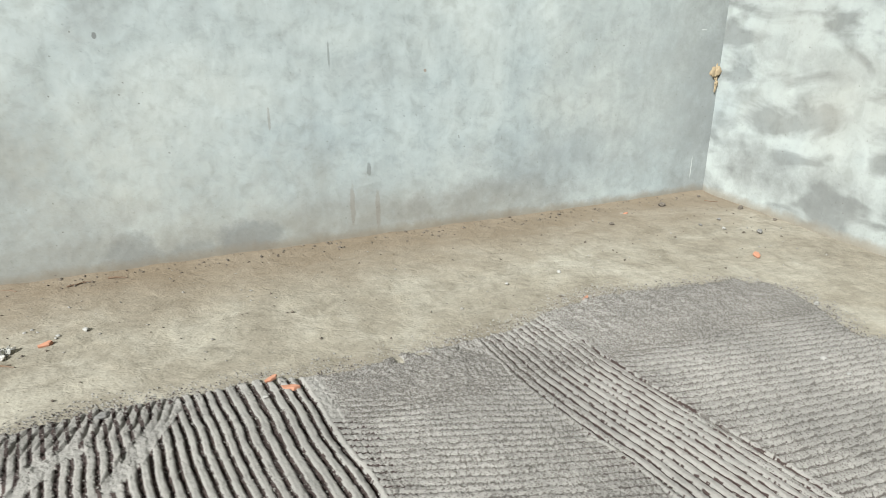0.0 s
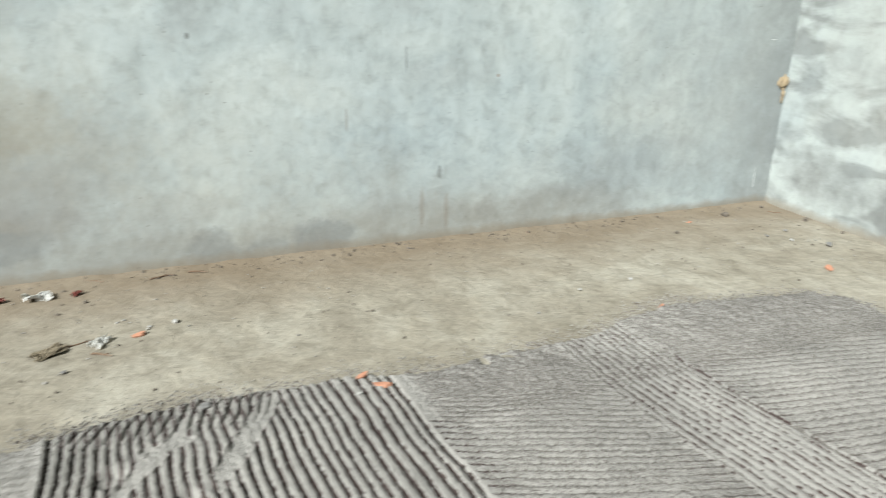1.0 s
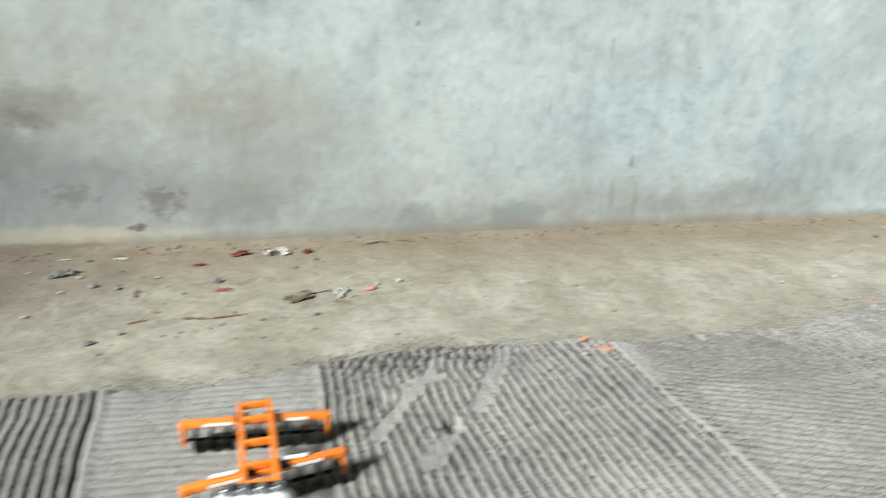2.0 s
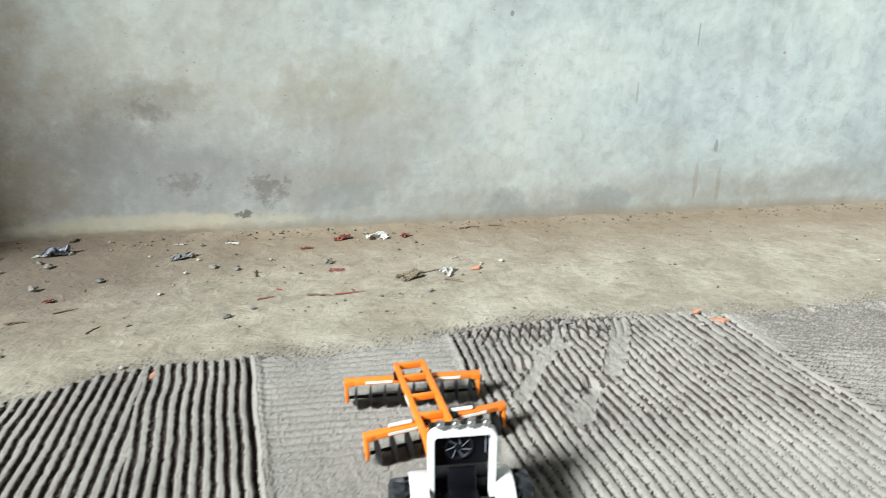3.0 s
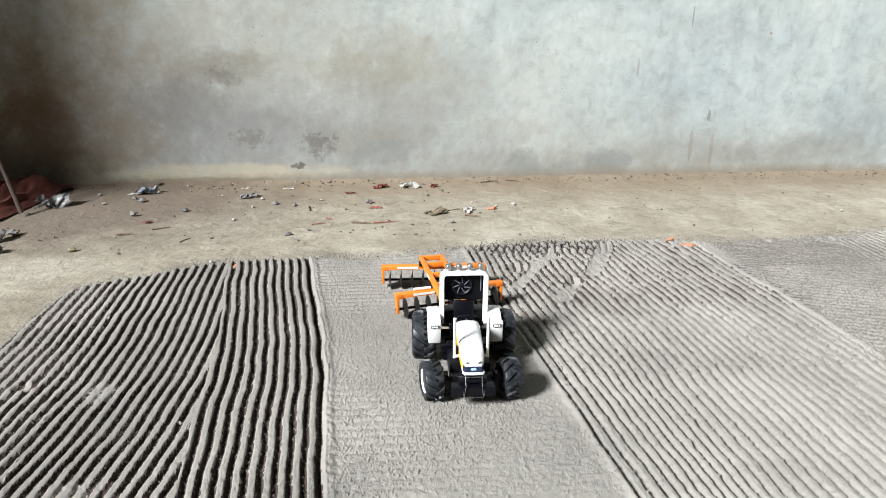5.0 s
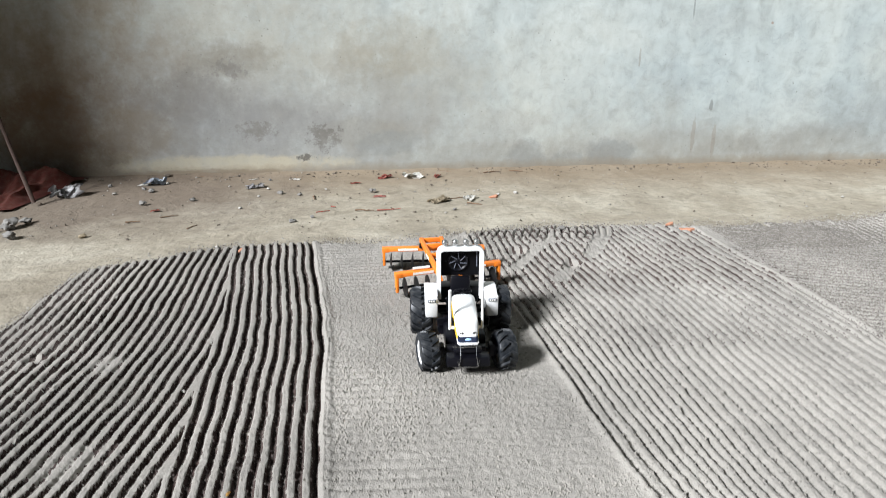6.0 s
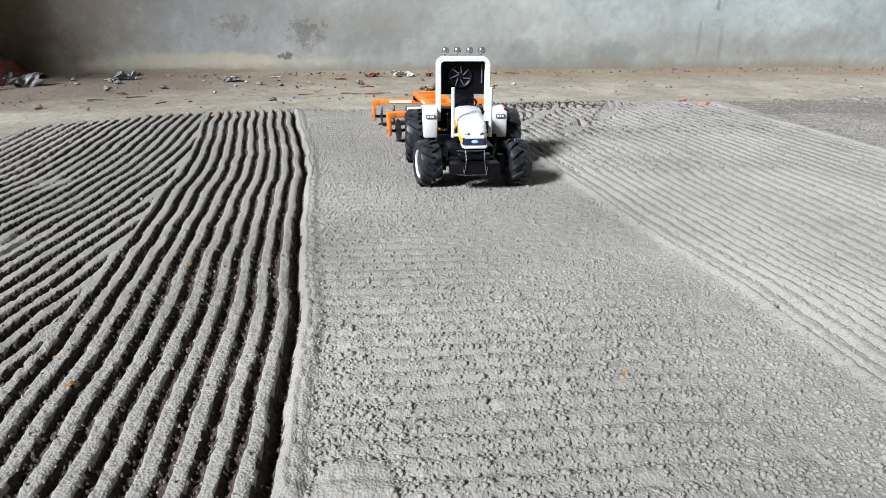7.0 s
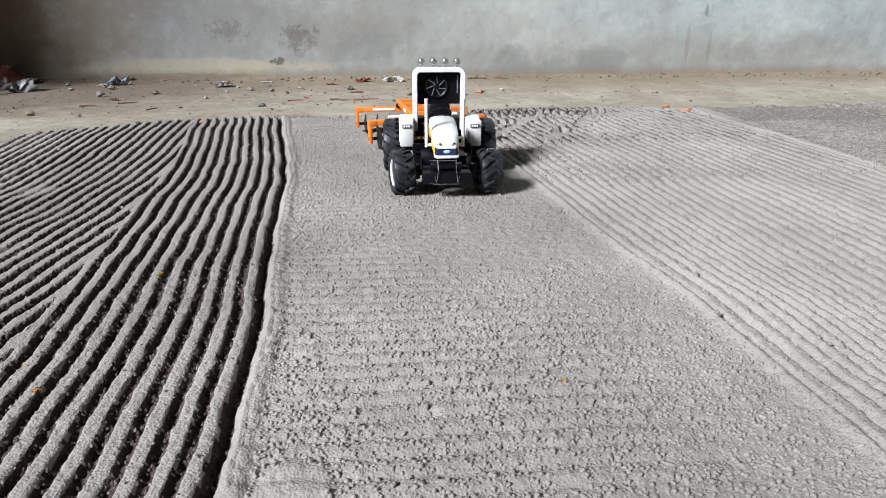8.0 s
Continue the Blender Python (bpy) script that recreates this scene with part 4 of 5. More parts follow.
    # the front body is set back a little
    def front_at(bm, dz, k=1.0):
        bmesh.ops.transform(bm, matrix=pose(0, 0.032, dz) @ Matrix.Diagonal((k, 1, 1, 1)), verts=bm.verts)
        return bm
    # bonnet
    bm = bmesh.new()
    loft(bm, [hood_section(-0.302, 0.046, 0.103, 0.116, 0.006), hood_section(-0.298, 0.056, 0.102, 0.122), hood_section(-0.285, 0.064, 0.104, 0.129), hood_section(-0.25, 0.070, 0.112, 0.137), hood_section(-0.20, 0.073, 0.121, 0.144),
              hood_section(-0.15, 0.074, 0.127, 0.149), hood_section(-0.138, 0.072, 0.128, 0.148)])
    bonnet = part("bonnet", front_at(bm, 0.011, 0.84), WHITE, t, "glossy white bonnet")
    for s in (-1, 1):
        bm = bmesh.new()
        loft(bm, [[(s * (w / 2 - 0.006), y, a), (s * (w / 2 + 0.0006), y, a), (s * (w / 2 + 0.0006), y, b), (s * (w / 2 - 0.006), y, b)] for y, w, a, b in
                  ((-0.296, 0.056, 0.094, 0.102), (-0.28, 0.066, 0.092, 0.107), (-0.25, 0.0705, 0.097, 0.115), (-0.20, 0.0735, 0.103, 0.124), (-0.15, 0.0745, 0.108, 0.129), (-0.136, 0.0735, 0.112, 0.129))])
        p = part("side_panel", front_at(bm, 0.011, 0.84), YELLOW, t, "yellow bonnet side panel")
        for k in range(3):
            bm = bmesh.new()
            box(bm, (s * 0.0372, -0.225 + 0.008 * k, 0.107 + 0.001 * k), (0.0035, 0.004, 0.012), pose(0, 0, 0, 25), 0.0006)
            part("vent", front_at(bm, 0.011, 0.84), BLACK, p)
    bm = bmesh.new()
    loft(bm, [[(-0.024, -0.304, 0.090), (0.024, -0.304, 0.090), (0.024, -0.304, 0.104), (-0.024, -0.304, 0.104)], [(-0.030, -0.296, 0.088), (0.030, -0.296, 0.088), (0.030, -0.296, 0.106), (-0.030, -0.296, 0.106)],
              [(-0.031, -0.15, 0.088), (0.031, -0.15, 0.088), (0.031, -0.15, 0.124), (-0.031, -0.15, 0.124)]])
    grille = part("grille", front_at(bm, 0.011, 0.84), NAVY, t, "dark blue radiator grille")
    bm = bmesh.new()
    bmesh.ops.create_uvsphere(bm, u_segments=20, v_segments=10, radius=1, matrix=pose(0, -0.3042, 0.098) @ Matrix.Diagonal((0.009, 0.0012, 0.0036, 1)))
    part("badge", front_at(bm, 0.011, 0.84), BADGE, grille, "pale oval badge")
    bm = bmesh.new()
    box(bm, (0, -0.302, 0.0865), (0.056, 0.012, 0.006), None, 0.002)
    for s in (-1, 1):
        box(bm, (s * 0.029, -0.284, 0.0868), (0.005, 0.036, 0.006), None, 0.0015)
    part("nose_lip", front_at(bm, 0.011, 0.86), WHITE, t, "white lip under the grille")
    for s in (-1, 1):
        bm = bmesh.new()
        bmesh.ops.create_uvsphere(bm, u_segments=14, v_segments=8, radius=1, matrix=pose(s * 0.019, -0.2995, 0.113, 20, 0, s * 15) @ Matrix.Diagonal((0.008, 0.003, 0.004, 1)))
        part("headlight", front_at(bm, 0.011, 0.84), CHROME, t, "small clear headlight")
    # exhaust pipes
    for s in (-1, 1):
        bm = bmesh.new()
        rod(bm, (s * 0.046, -0.238, 0.102), (s * 0.046, -0.238, 0.208), 0.0042, 14)
        rod(bm, (s * 0.046, -0.238, 0.205), (s * 0.046, -0.238, 0.2095), 0.0046, 14)
        rod(bm, (s * 0.030, -0.238, 0.106), (s * 0.046, -0.238, 0.106), 0.004, 10)
        part("exhaust_pipe", front_at(bm, 0.004, 0.9), WHITE, t, "upright silvery white exhaust pipe")
    # front weight box and wire guard
    bm = bmesh.new()
    box(bm, (0, -0.300, 0.052), (0.108, 0.034, 0.026), None, 0.004)
    box(bm, (0, -0.268, 0.062), (0.060, 0.045, 0.02), None, 0.003)
    box(bm, (0, -0.292, 0.075), (0.07, 0.022, 0.012), None, 0.003)
    part("front_weight", front_at(bm, 0.0), BLACK, t, "black front weight block")
    bm = bmesh.new()
    for s in (-1, 1):
        wire(bm, [(s * 0.028, -0.306, 0.085), (s * 0.027, -0.320, 0.066), (s * 0.030, -0.321, 0.050), (s * 0.033, -0.320, 0.037), (s * 0.037, -0.319, 0.052)], 0.0011)
    wire(bm, [(-0.054, -0.300, 0.083), (-0.02, -0.308, 0.084), (0.028, -0.308, 0.084)], 0.0009)
    wire(bm, [(-0.053, -0.319, 0.036), (-0.03, -0.321, 0.035), (0.034, -0.321, 0.035)], 0.0009)
    part("wire_guard", front_at(bm, 0.006, 0.72), CHROME, t, "thin silver wire guard")
    # cockpit
    bm = bmesh.new()
    box(bm, (0, -0.125, 0.128), (0.062, 0.024, 0.038), pose(0, 0, 0, -10), 0.006)
    dash = part("dashboard", bm, BLACK, t)
    bm = bmesh.new()
    rod(bm, (0, -0.118, 0.14), (0, -0.098, 0.162), 0.003, 8)
    rm = pose(0, -0.097, 0.163, -42)
    n = 24
    ring = [rm @ Vector((0.023 * math.cos(2 * math.pi * k / n), 0.023 * math.sin(2 * math.pi * k / n), 0)) for k in range(n + 1)]
    wire(bm, ring, 0.0022)
    for k in range(3):
        a = k * 2 * math.pi / 3 + 0.5
        rod(bm, rm @ Vector((0, 0, 0)), rm @ Vector((0.022 * math.cos(a), 0.022 * math.sin(a), 0)), 0.0016, 6)
    part("steering_wheel", bm, BLACK, t)
    bm = bmesh.new()
    box(bm, (0, -0.040, 0.122), (0.056, 0.052, 0.018), None, 0.006)
    box(bm, (0, -0.012, 0.148), (0.056, 0.014, 0.052), pose(0, 0, 0, -8), 0.006)
    box(bm, (0, -0.035, 0.108), (0.04, 0.04, 0.015), None, 0.002)
    part("seat", bm, BLACK, t, "black driver's seat")
    for s, ln in ((1, 0.04), (-1, 0.035), (-0.6, 0.03)):
        bm = bmesh.new()
        rod(bm, (s * 0.04, -0.075, 0.10), (s * 0.042, -0.08, 0.10 + ln), 0.0018, 6)
        bmesh.ops.create_uvsphere(bm, u_segments=8, v_segments=6, radius=0.004, matrix=pose(s * 0.042, -0.08, 0.10 + ln))
        part("lever", bm, BLACK, t)
    bm = bmesh.new()
    box(bm, (0, 0.028, 0.110), (0.12, 0.05, 0.05), None, 0.006)
    part("rear_housing", bm, BLACK, t)
    # mudguards over the rear wheels
    for s in (-1, 1):
        bm = bmesh.new()
        secs = []
        for k in range(13):
            a = radians(18 + k * 9.5)
            r0, r1 = 0.0735, 0.0775
            cy, cz = -math.cos(a), math.sin(a)
            x0, x1 = s * 0.068, s * 0.100
            secs.append([(x0, cy * r0, 0.067 + cz * r0), (x1, cy * r0, 0.067 + cz * r0), (x1 + s * 0.001, cy * (r1 - 0.002), 0.067 + cz * (r1 - 0.002)), (x1 - s * 0.004, cy * r1, 0.067 + cz * r1), (x0, cy * r1, 0.067 + cz * r1)])
        loft(bm, secs)
        # inner cheek and the squared front
        loft(bm, [[(s * q, -math.cos(radians(a)) * 0.0775, 0.067 + math.sin(radians(a)) * 0.0775) for a in range(18, 133, 12)] + [(s * q, 0.035, 0.105), (s * q, -0.055, 0.092)] for q in (0.0655, 0.069)])
        guard = part("mudguard", bm, WHITE, t, "white rear mudguard")
        bm = bmesh.new()
        box(bm, (s * 0.083, -0.074, 0.110), (0.034, 0.012, 0.064), pose(0, 0, 0, 6), 0.004)
        part("mudguard_front", bm, WHITE, guard)
        bm = bmesh.new()
        box(bm, (s * 0.083, -0.0835, 0.130), (0.022, 0.0025, 0.009), pose(0, 0, 0, 6), 0.001)
        lamp = part("marker_lamp", bm, INK, guard, "small dark framed marker lamp")
        bm = bmesh.new()
        for k in (-1, 0, 1):
            box(bm, (s * 0.083 + 0.0058 * k, -0.0851, 0.130), (0.0042, 0.0012, 0.0045), pose(0, 0, 0, 6))
        part("lens", bm, STICKER, lamp)
    # roll bar, lamps on it, loudspeaker box behind
    bm = bmesh.new()
    rounded_frame(bm, 0.132, 0.154, 0.0125, 0.022, 0.02, -0.012, 0.108)
    part("roll_bar", bm, WHITE, t, "white square-section roll bar")
    for s in (-1, 1):
        bm = bmesh.new()
        box(bm, (s * 0.0595, 0.0015, 0.150), (0.010, 0.006, 0.05), None, 0.001)
        part("bracket", bm, BLACK, t)
    for k in range(4):
        x = -0.0435 + 0.029 * k
        bm = bmesh.new()
        lathe(bm, [(-0.006, 0.003), (-0.005, 0.0068), (0.0, 0.0085), (0.006, 0.0086), (0.0075, 0.0078)], 20)
        bmesh.ops.transform(bm, matrix=pose(x, -0.014, 0.2755, 0, 0, -90), verts=bm.verts)
        rod(bm, (x, -0.012, 0.261), (x, -0.012, 0.269), 0.002, 8)
        lamp = part("roof_lamp", bm, CHROME, t, "small round chrome roof lamp")
        bm = bmesh.new()
        bmesh.ops.create_uvsphere(bm, u_segments=16, v_segments=8, radius=1, matrix=pose(x, -0.0205, 0.2755) @ Matrix.Diagonal((0.0078, 0.005, 0.0078, 1)))
        part("lens", bm, PEARL, lamp)
    bm = bmesh.new()
    loft(bm, [[(-0.058, y, a), (0.058, y, a), (0.058, y, b), (-0.058, y, b)] for y, a, b in ((0.001, 0.172, 0.252), (0.003, 0.170, 0.254), (0.03, 0.169, 0.248), (0.048, 0.173, 0.238), (0.050, 0.175, 0.236))])
    sp = part("loudspeaker_box", bm, BOXBLACK, t, "black loudspeaker box")
    c = pose(-0.006, -0.0005, 0.214, 0, 0, -90)
    bm = bmesh.new()
    lathe(bm, [(-0.001, 0.022), (0.0, 0.0285), (0.003, 0.0285), (0.0042, 0.027), (0.0032, 0.0245), (0.0005, 0.0225), (-0.0005, 0.021)], 40)
    bmesh.ops.transform(bm, matrix=c, verts=bm.verts)
    part("speaker_ring", bm, BLACK, sp)
    bm = bmesh.new()
    lathe(bm, [(-0.004, 0.004), (0.001, 0.0225), (0.0, 0.0235)], 36)
    bmesh.ops.transform(bm, matrix=c, verts=bm.verts)
    part("speaker_cone", bm, BOXBLACK, sp)
    bm = bmesh.new()
    lathe(bm, [(-0.001, 0.0085), (0.0022, 0.0082), (0.0045, 0.005), (0.005, 0.001)], 24)
    bmesh.ops.transform(bm, matrix=c, verts=bm.verts)
    part("dust_cap", bm, BLACK, sp, "glossy black cap of the loudspeaker")
    for k in range(7):
        bm = bmesh.new()
        a = k * 2 * math.pi / 7 + 0.3
        rod(bm, c @ Vector((0.003, 0.008 * math.cos(a), 0.008 * math.sin(a))), c @ Vector((0.0035, 0.025 * math.cos(a + 0.35), 0.025 * math.sin(a + 0.35))), 0.0011, 6)
        part("speaker_spoke", bm, INK, sp)
    # grey strip modelled in place of a glint on the box front
    bm = bmesh.new()
    box(bm, (0.047, -0.001, 0.219), (0.003, 0.003, 0.045), None, 0.001)
    part("glint_strip", bm, INK, sp)
    # linkage at the back
    for s in (-1, 1):
        bm = bmesh.new()
        beam(bm, [(s * 0.03, 0.045, 0.062), (s * 0.042, 0.118, 0.055)], 0.006, 0.008)
        rod(bm, (s * 0.034, 0.048, 0.115), (s * 0.04, 0.095, 0.06), 0.0028, 8)
        part("link_arm", bm, BLACK, t, "black rear link arm")
    bm = bmesh.new()
    beam(bm, [(0, 0.05, 0.105), (0, 0.085, 0.102)], 0.008, 0.008)
    box(bm, (0, 0.062, 0.075), (0.05, 0.02, 0.05), None, 0.004)
    part("rear_hitch", bm, BLACK, t)
    return t


# ---- the disc harrow: origin under the tractor's rear axle, trailing towards +y ----


def build_harrow(m):
    t = thing("disc_harrow", None, None, "orange toy disc harrow with black discs, hitched to a tractor", "farm implement", m)
    ZB = 0.100
    for s in (-1, 1):
        bm = bmesh.new()
        beam(bm, [(s * 0.032, 0.150, 0.064), (s * 0.034, 0.205, ZB), (s * 0.036, 0.535, ZB)], 0.013, 0.018)
        bm2 = part("long_beam", bm, ORANGE, t, "orange square-tube long beam")
        bm = bmesh.new()
        box(bm, (s * 0.0432, 0.36, ZB), (0.0012, 0.045, 0.008), None)
        part("sticker", bm, STICKER, bm2, "worn white sticker")
    for y in (0.222, 0.285, 0.37, 0.465, 0.53):
        bm = bmesh.new()
        box(bm, (0, y, ZB), (0.082 if y > 0.52 else 0.06, 0.012, 0.016), None, 0.0015)
        part("cross_beam", bm, ORANGE, t)
    bm = bmesh.new()
    for s in (-1, 1):
        beam(bm, [(s * 0.034, 0.165, 0.066), (0.0, 0.085, 0.078)], 0.009, 0.011)
    box(bm, (0, 0.083, 0.078), (0.016, 0.016, 0.018), None, 0.002)
    part("drawbar", bm, ORANGE, t, "orange A-shaped drawbar")
    bm = bmesh.new()
    rod(bm, (0, 0.083, 0.062), (0, 0.083, 0.11), 0.003, 8)
    part("hitch_pin", bm, CHROME, t)
    for y, sl in ((0.285, 0.13), (0.49, -0.13)):
        rot = pose(0.014 if sl > 0 else 0, y, 0.010, 0, 0, math.degrees(math.atan(sl)))
        L = 0.180
        bm = bmesh.new()
        box(bm, (0, 0, 0.073), (2 * L, 0.022, 0.014), None, 0.002)
        g = part("gang_beam", bm, ORANGE, t, "orange gang beam", rot)
        for s in (-1, 1):
            bm = bmesh.new()
            box(bm, (s * (L - 0.005), 0, 0.046), (0.009, 0.022, 0.064), None, 0.002)
            box(bm, (s * (L - 0.012), 0, 0.0715), (0.026, 0.0225, 0.0165), None, 0.002)
            part("end_plate", bm, ORANGE, g, "orange end plate")
            bm = bmesh.new()
            box(bm, (s * 0.09, -0.0116, 0.0735), (0.07, 0.0014, 0.007), None)
            part("sticker", bm, STICKER, g, "worn pale sticker")
            bm = bmesh.new()
            rod(bm, (s * (L + 0.001), 0, 0.0265), (s * (L - 0.012), 0, 0.0265), 0.006, 10)
            part("axle_nut", bm, CHROME, g)
        bm = bmesh.new()
        rod(bm, (-L + 0.006, 0, 0.0265), (L - 0.006, 0, 0.0265), 0.0045, 10)
        part("gang_axle", bm, BLACK, g)
        bm = bmesh.new()
        lathe(bm, [(-0.0035, 0.006), (-0.001, 0.018), (0.0035, 0.0325), (0.0044, 0.0325), (0.0008, 0.018), (-0.0015, 0.006)], 30)
        disc = from_bm(bm, "disc", STEEL)
        for k in range(9):
            part("disc", disc, None, g, "" if k else "dark dished steel disc", pose(-0.152 + 0.038 * k, 0, 0.0265))
        for s in (-1, 1):
            bm = bmesh.new()
            box(bm, (s * 0.036, 0, 0.0815), (0.03, 0.036, 0.004), None, 0.001)
            rod(bm, (s * 0.047, 0.012, 0.08), (s * 0.047, 0.012, 0.088), 0.0025, 6)
            rod(bm, (s * 0.047, -0.012, 0.08), (s * 0.047, -0.012, 0.088), 0.0025, 6)
            part("clamp", bm, BLACK, g)
    for s in (-1, 1):
        bm = bmesh.new()
        rod(bm, (s * 0.05, 0.30 if s > 0 else 0.28, 0.095), (s * 0.105, 0.30 if s > 0 else 0.275, 0.095), 0.005, 10)
        part("stay_rod", bm, WHITE, t, "short white stay rod")
    return t


TZ = 0.001
tractor_pose = pose(-0.723, 1.057, TZ, 0, 0, -2.2)
build_tractor(tractor_pose)
build_harrow(tractor_pose @ pose(0, 0.083, -0.002, 0, 0, 7.8) @ pose(0, -0.083, 0))

# ---- litter, stones and twigs on the floor and the bed ----


def stone(x, y, r, seed, mat, label, category="stone", squash=(1.15, 0.9, 0.65), rough=0.4, name="stone", group="loose stones"):
    ob = thing(name, lump(0.64 * r, seed, squash, rough + 0.2, 3 if r > 0.02 else 2), mat, label, category, pose(x, y, ground_z(x, y), 0, 0, seed * 47 % 360), group)
    return ob


PALE = "pale rounded pebble lying on the mud floor"
GREYL = "grey broken stone lying on the mud floor"
DARKL = "dark crumbled clod lying on the mud floor"
for k, (x, y, r) in enumerate(((-2.286, 2.748, 0.016), (-2.083, 2.951, 0.016), (-1.527, 2.79, 0.012), (-1.551, 2.637, 0.012), (-1.605, 2.432, 0.013), (-1.967, 3.09, 0.01), (-1.226, 2.752, 0.010), (-0.461, 2.644, 0.008),
                               (-0.353, 2.554, 0.008), (-0.259, 2.58, 0.018), (-0.348, 2.572, 0.011), (-0.438, 2.658, 0.009), (2.755, 2.531, 0.015), (1.985, 1.348, 0.013), (1.971, 1.245, 0.010), (2.373, 1.677, 0.016),
                               (1.62, 2.368, 0.015), (1.344, 2.343, 0.012), (0.254, 1.86, 0.011), (-1.384, 1.183, 0.006), (-1.588, 1.876, 0.012), (-1.429, 0.787, 0.008), (-0.417, 2.632, 0.006))):
    stone(x, y, r, k + 1, PALESTONE, PALE if y > 2.1 or x > 2.3 else "pale rounded pebble lying on the loose soil")
for k, (x, y, r) in enumerate(((-2.118, 2.789, 0.022), (-2.175, 2.844, 0.018), (-2.083, 2.541, 0.022), (-1.863, 2.593, 0.020), (-2.369, 2.921, 0.018), (-1.452, 2.686, 0.022), (-1.35, 2.649, 0.016), (-1.332, 2.191, 0.021),
                               (-1.253, 2.252, 0.014), (-0.985, 2.674, 0.024), (-0.599, 2.313, 0.012), (2.873, 2.408, 0.022), (2.681, 2.625, 0.014), (2.85, 2.662, 0.014), (-0.188, 1.944, 0.022), (-1.545, 2.978, 0.014))):
    stone(x, y, r, k + 40, GREYSTONE, GREYL, rough=0.5)
for k, (x, y, r) in enumerate(((-2.131, 3.115, 0.024), (-1.737, 3.091, 0.012), (-1.975, 2.008, 0.011), (-0.673, 2.792, 0.009), (-0.587, 2.879, 0.009), (2.737, 2.993, 0.026), (2.256, 2.828, 0.016), (3.12, 2.768, 0.022),
                               (3.088, 3.063, 0.016), (2.937, 3.087, 0.012), (3.13, 2.536, 0.014), (-0.973, 2.663, 0.014), (0.45, 3.08, 0.012), (0.82, 3.06, 0.012), (1.5, 3.09, 0.014), (-1.648, 2.169, 0.009))):
    stone(x, y, r, k + 70, DARKSTONE, DARKL, "clod", rough=0.6, name="clod", group="loose clods")
for k, (x, y, r, yaw) in enumerate(((-0.386, 2.513, 0.022, 15), (2.59, 2.166, 0.026, 60), (1.554, 2.076, 0.015, 30), (0.335, 1.885, 0.024, -35), (0.285, 1.955, 0.018, 20), (2.448, 2.958, 0.014, 0), (-1.487, 1.801, 0.016, 70))):
    rng = random.Random(k + 100)
    rim = [(r * (1.35 + rng.uniform(-0.35, 0.2)) * math.cos(a), r * (0.7 + rng.uniform(-0.25, 0.1)) * math.sin(a)) for a in (s * math.pi / 3.5 + rng.uniform(-0.25, 0.25) for s in range(7))]
    bm = loft(bmesh.new(), [[(x0 * 0.92, y0 * 0.92, 0.0) for x0, y0 in rim], [(x0, y0, 0.25 * r) for x0, y0 in rim], [(x0 * 0.86 + 0.1 * r, y0 * 0.8, r * (0.42 + 0.15 * x0 / r)) for x0, y0 in rim]])
    thing("brick_chip", bm, CHIP, "orange brick chip lying on the dusty ground", "brick chip", pose(x, y, ground_z(x, y), 0, 0, yaw), "brick chips")
stone(-2.17, 2.056, 0.020, 131, STRAWM, "pale yellow chip of stone on the mud floor", squash=(1.2, 0.7, 0.7))
for k, (x, y, r) in enumerate(((-2.53, 2.22, 0.05), (-2.46, 2.07, 0.035), (-2.60, 2.14, 0.045), (-2.50, 2.30, 0.03))):
    stone(x, y, r, k + 140, GREYSTONE, "lump of grey rubble beside a wooden pole", "rubble", (1.2, 0.9, 0.6), 0.55, "rubble", "rubble heap")


def twig(x, y, length, yaw, r, mat, label, category="twig", name="twig", bend=0.15, seed=1):
    bm = bmesh.new()
    rng = random.Random(seed)
    pts = []
    for k in range(6):
        f = k / 5 - 0.5
        pts.append((f * length, bend * length * (0.25 - f * f) + rng.uniform(-1, 1) * 0.03 * length, r * 0.8 + abs(rng.uniform(-0.3, 0.6)) * r))
    for k, (a, b) in enumerate(zip(pts, pts[1:])):
        rod(bm, a, b, r * (1 - 0.1 * k), 6, r * (0.9 - 0.1 * k))
    if length > 0.05:
        rod(bm, pts[3], (pts[3][0] + 0.12 * length, pts[3][1] + 0.16 * length, r), r * 0.6, 5, r * 0.3)
    return thing(name, bm, mat, label, category, pose(x, y, ground_z(x, y), 0, 0, yaw), "twigs on the floor")


DRY = "thin dry brown twig on the mud floor"
REDT = "thin reddish dry twig on the mud floor"
for k, (x, y, ln, yaw, r) in enumerate(((-1.898, 2.328, 0.08, 25, 0.003), (-1.755, 2.155, 0.06, 60, 0.003), (-2.033, 2.252, 0.06, 15, 0.004), (-1.273, 2.599, 0.08, 95, 0.004), (-1.917, 3.101, 0.07, 0, 0.004),
                                        (-1.019, 2.334, 0.09, -8, 0.004), (-0.563, 2.512, 0.09, 20, 0.003), (-0.493, 2.401, 0.08, -30, 0.004), (-0.58, 3.10, 0.10, -30, 0.004), (-0.305, 3.06, 0.10, 15, 0.004), (-0.16, 3.07, 0.08, -20, 0.004),
                                        (1.5, 3.11, 0.06, 70, 0.003), (3.08, 2.95, 0.08, -40, 0.003))):
    twig(x, y, ln, yaw, r, TWIG, DRY, seed=k)
for k, (x, y, ln, yaw, r) in enumerate(((-0.906, 2.34, 0.19, 4, 0.004), (-1.211, 2.34, 0.11, 18, 0.0035), (-1.168, 2.413, 0.04, -20, 0.004))):
    twig(x, y, 0.6 * ln, yaw, 0.8 * r, RED, REDT, seed=k + 30, bend=0.06)


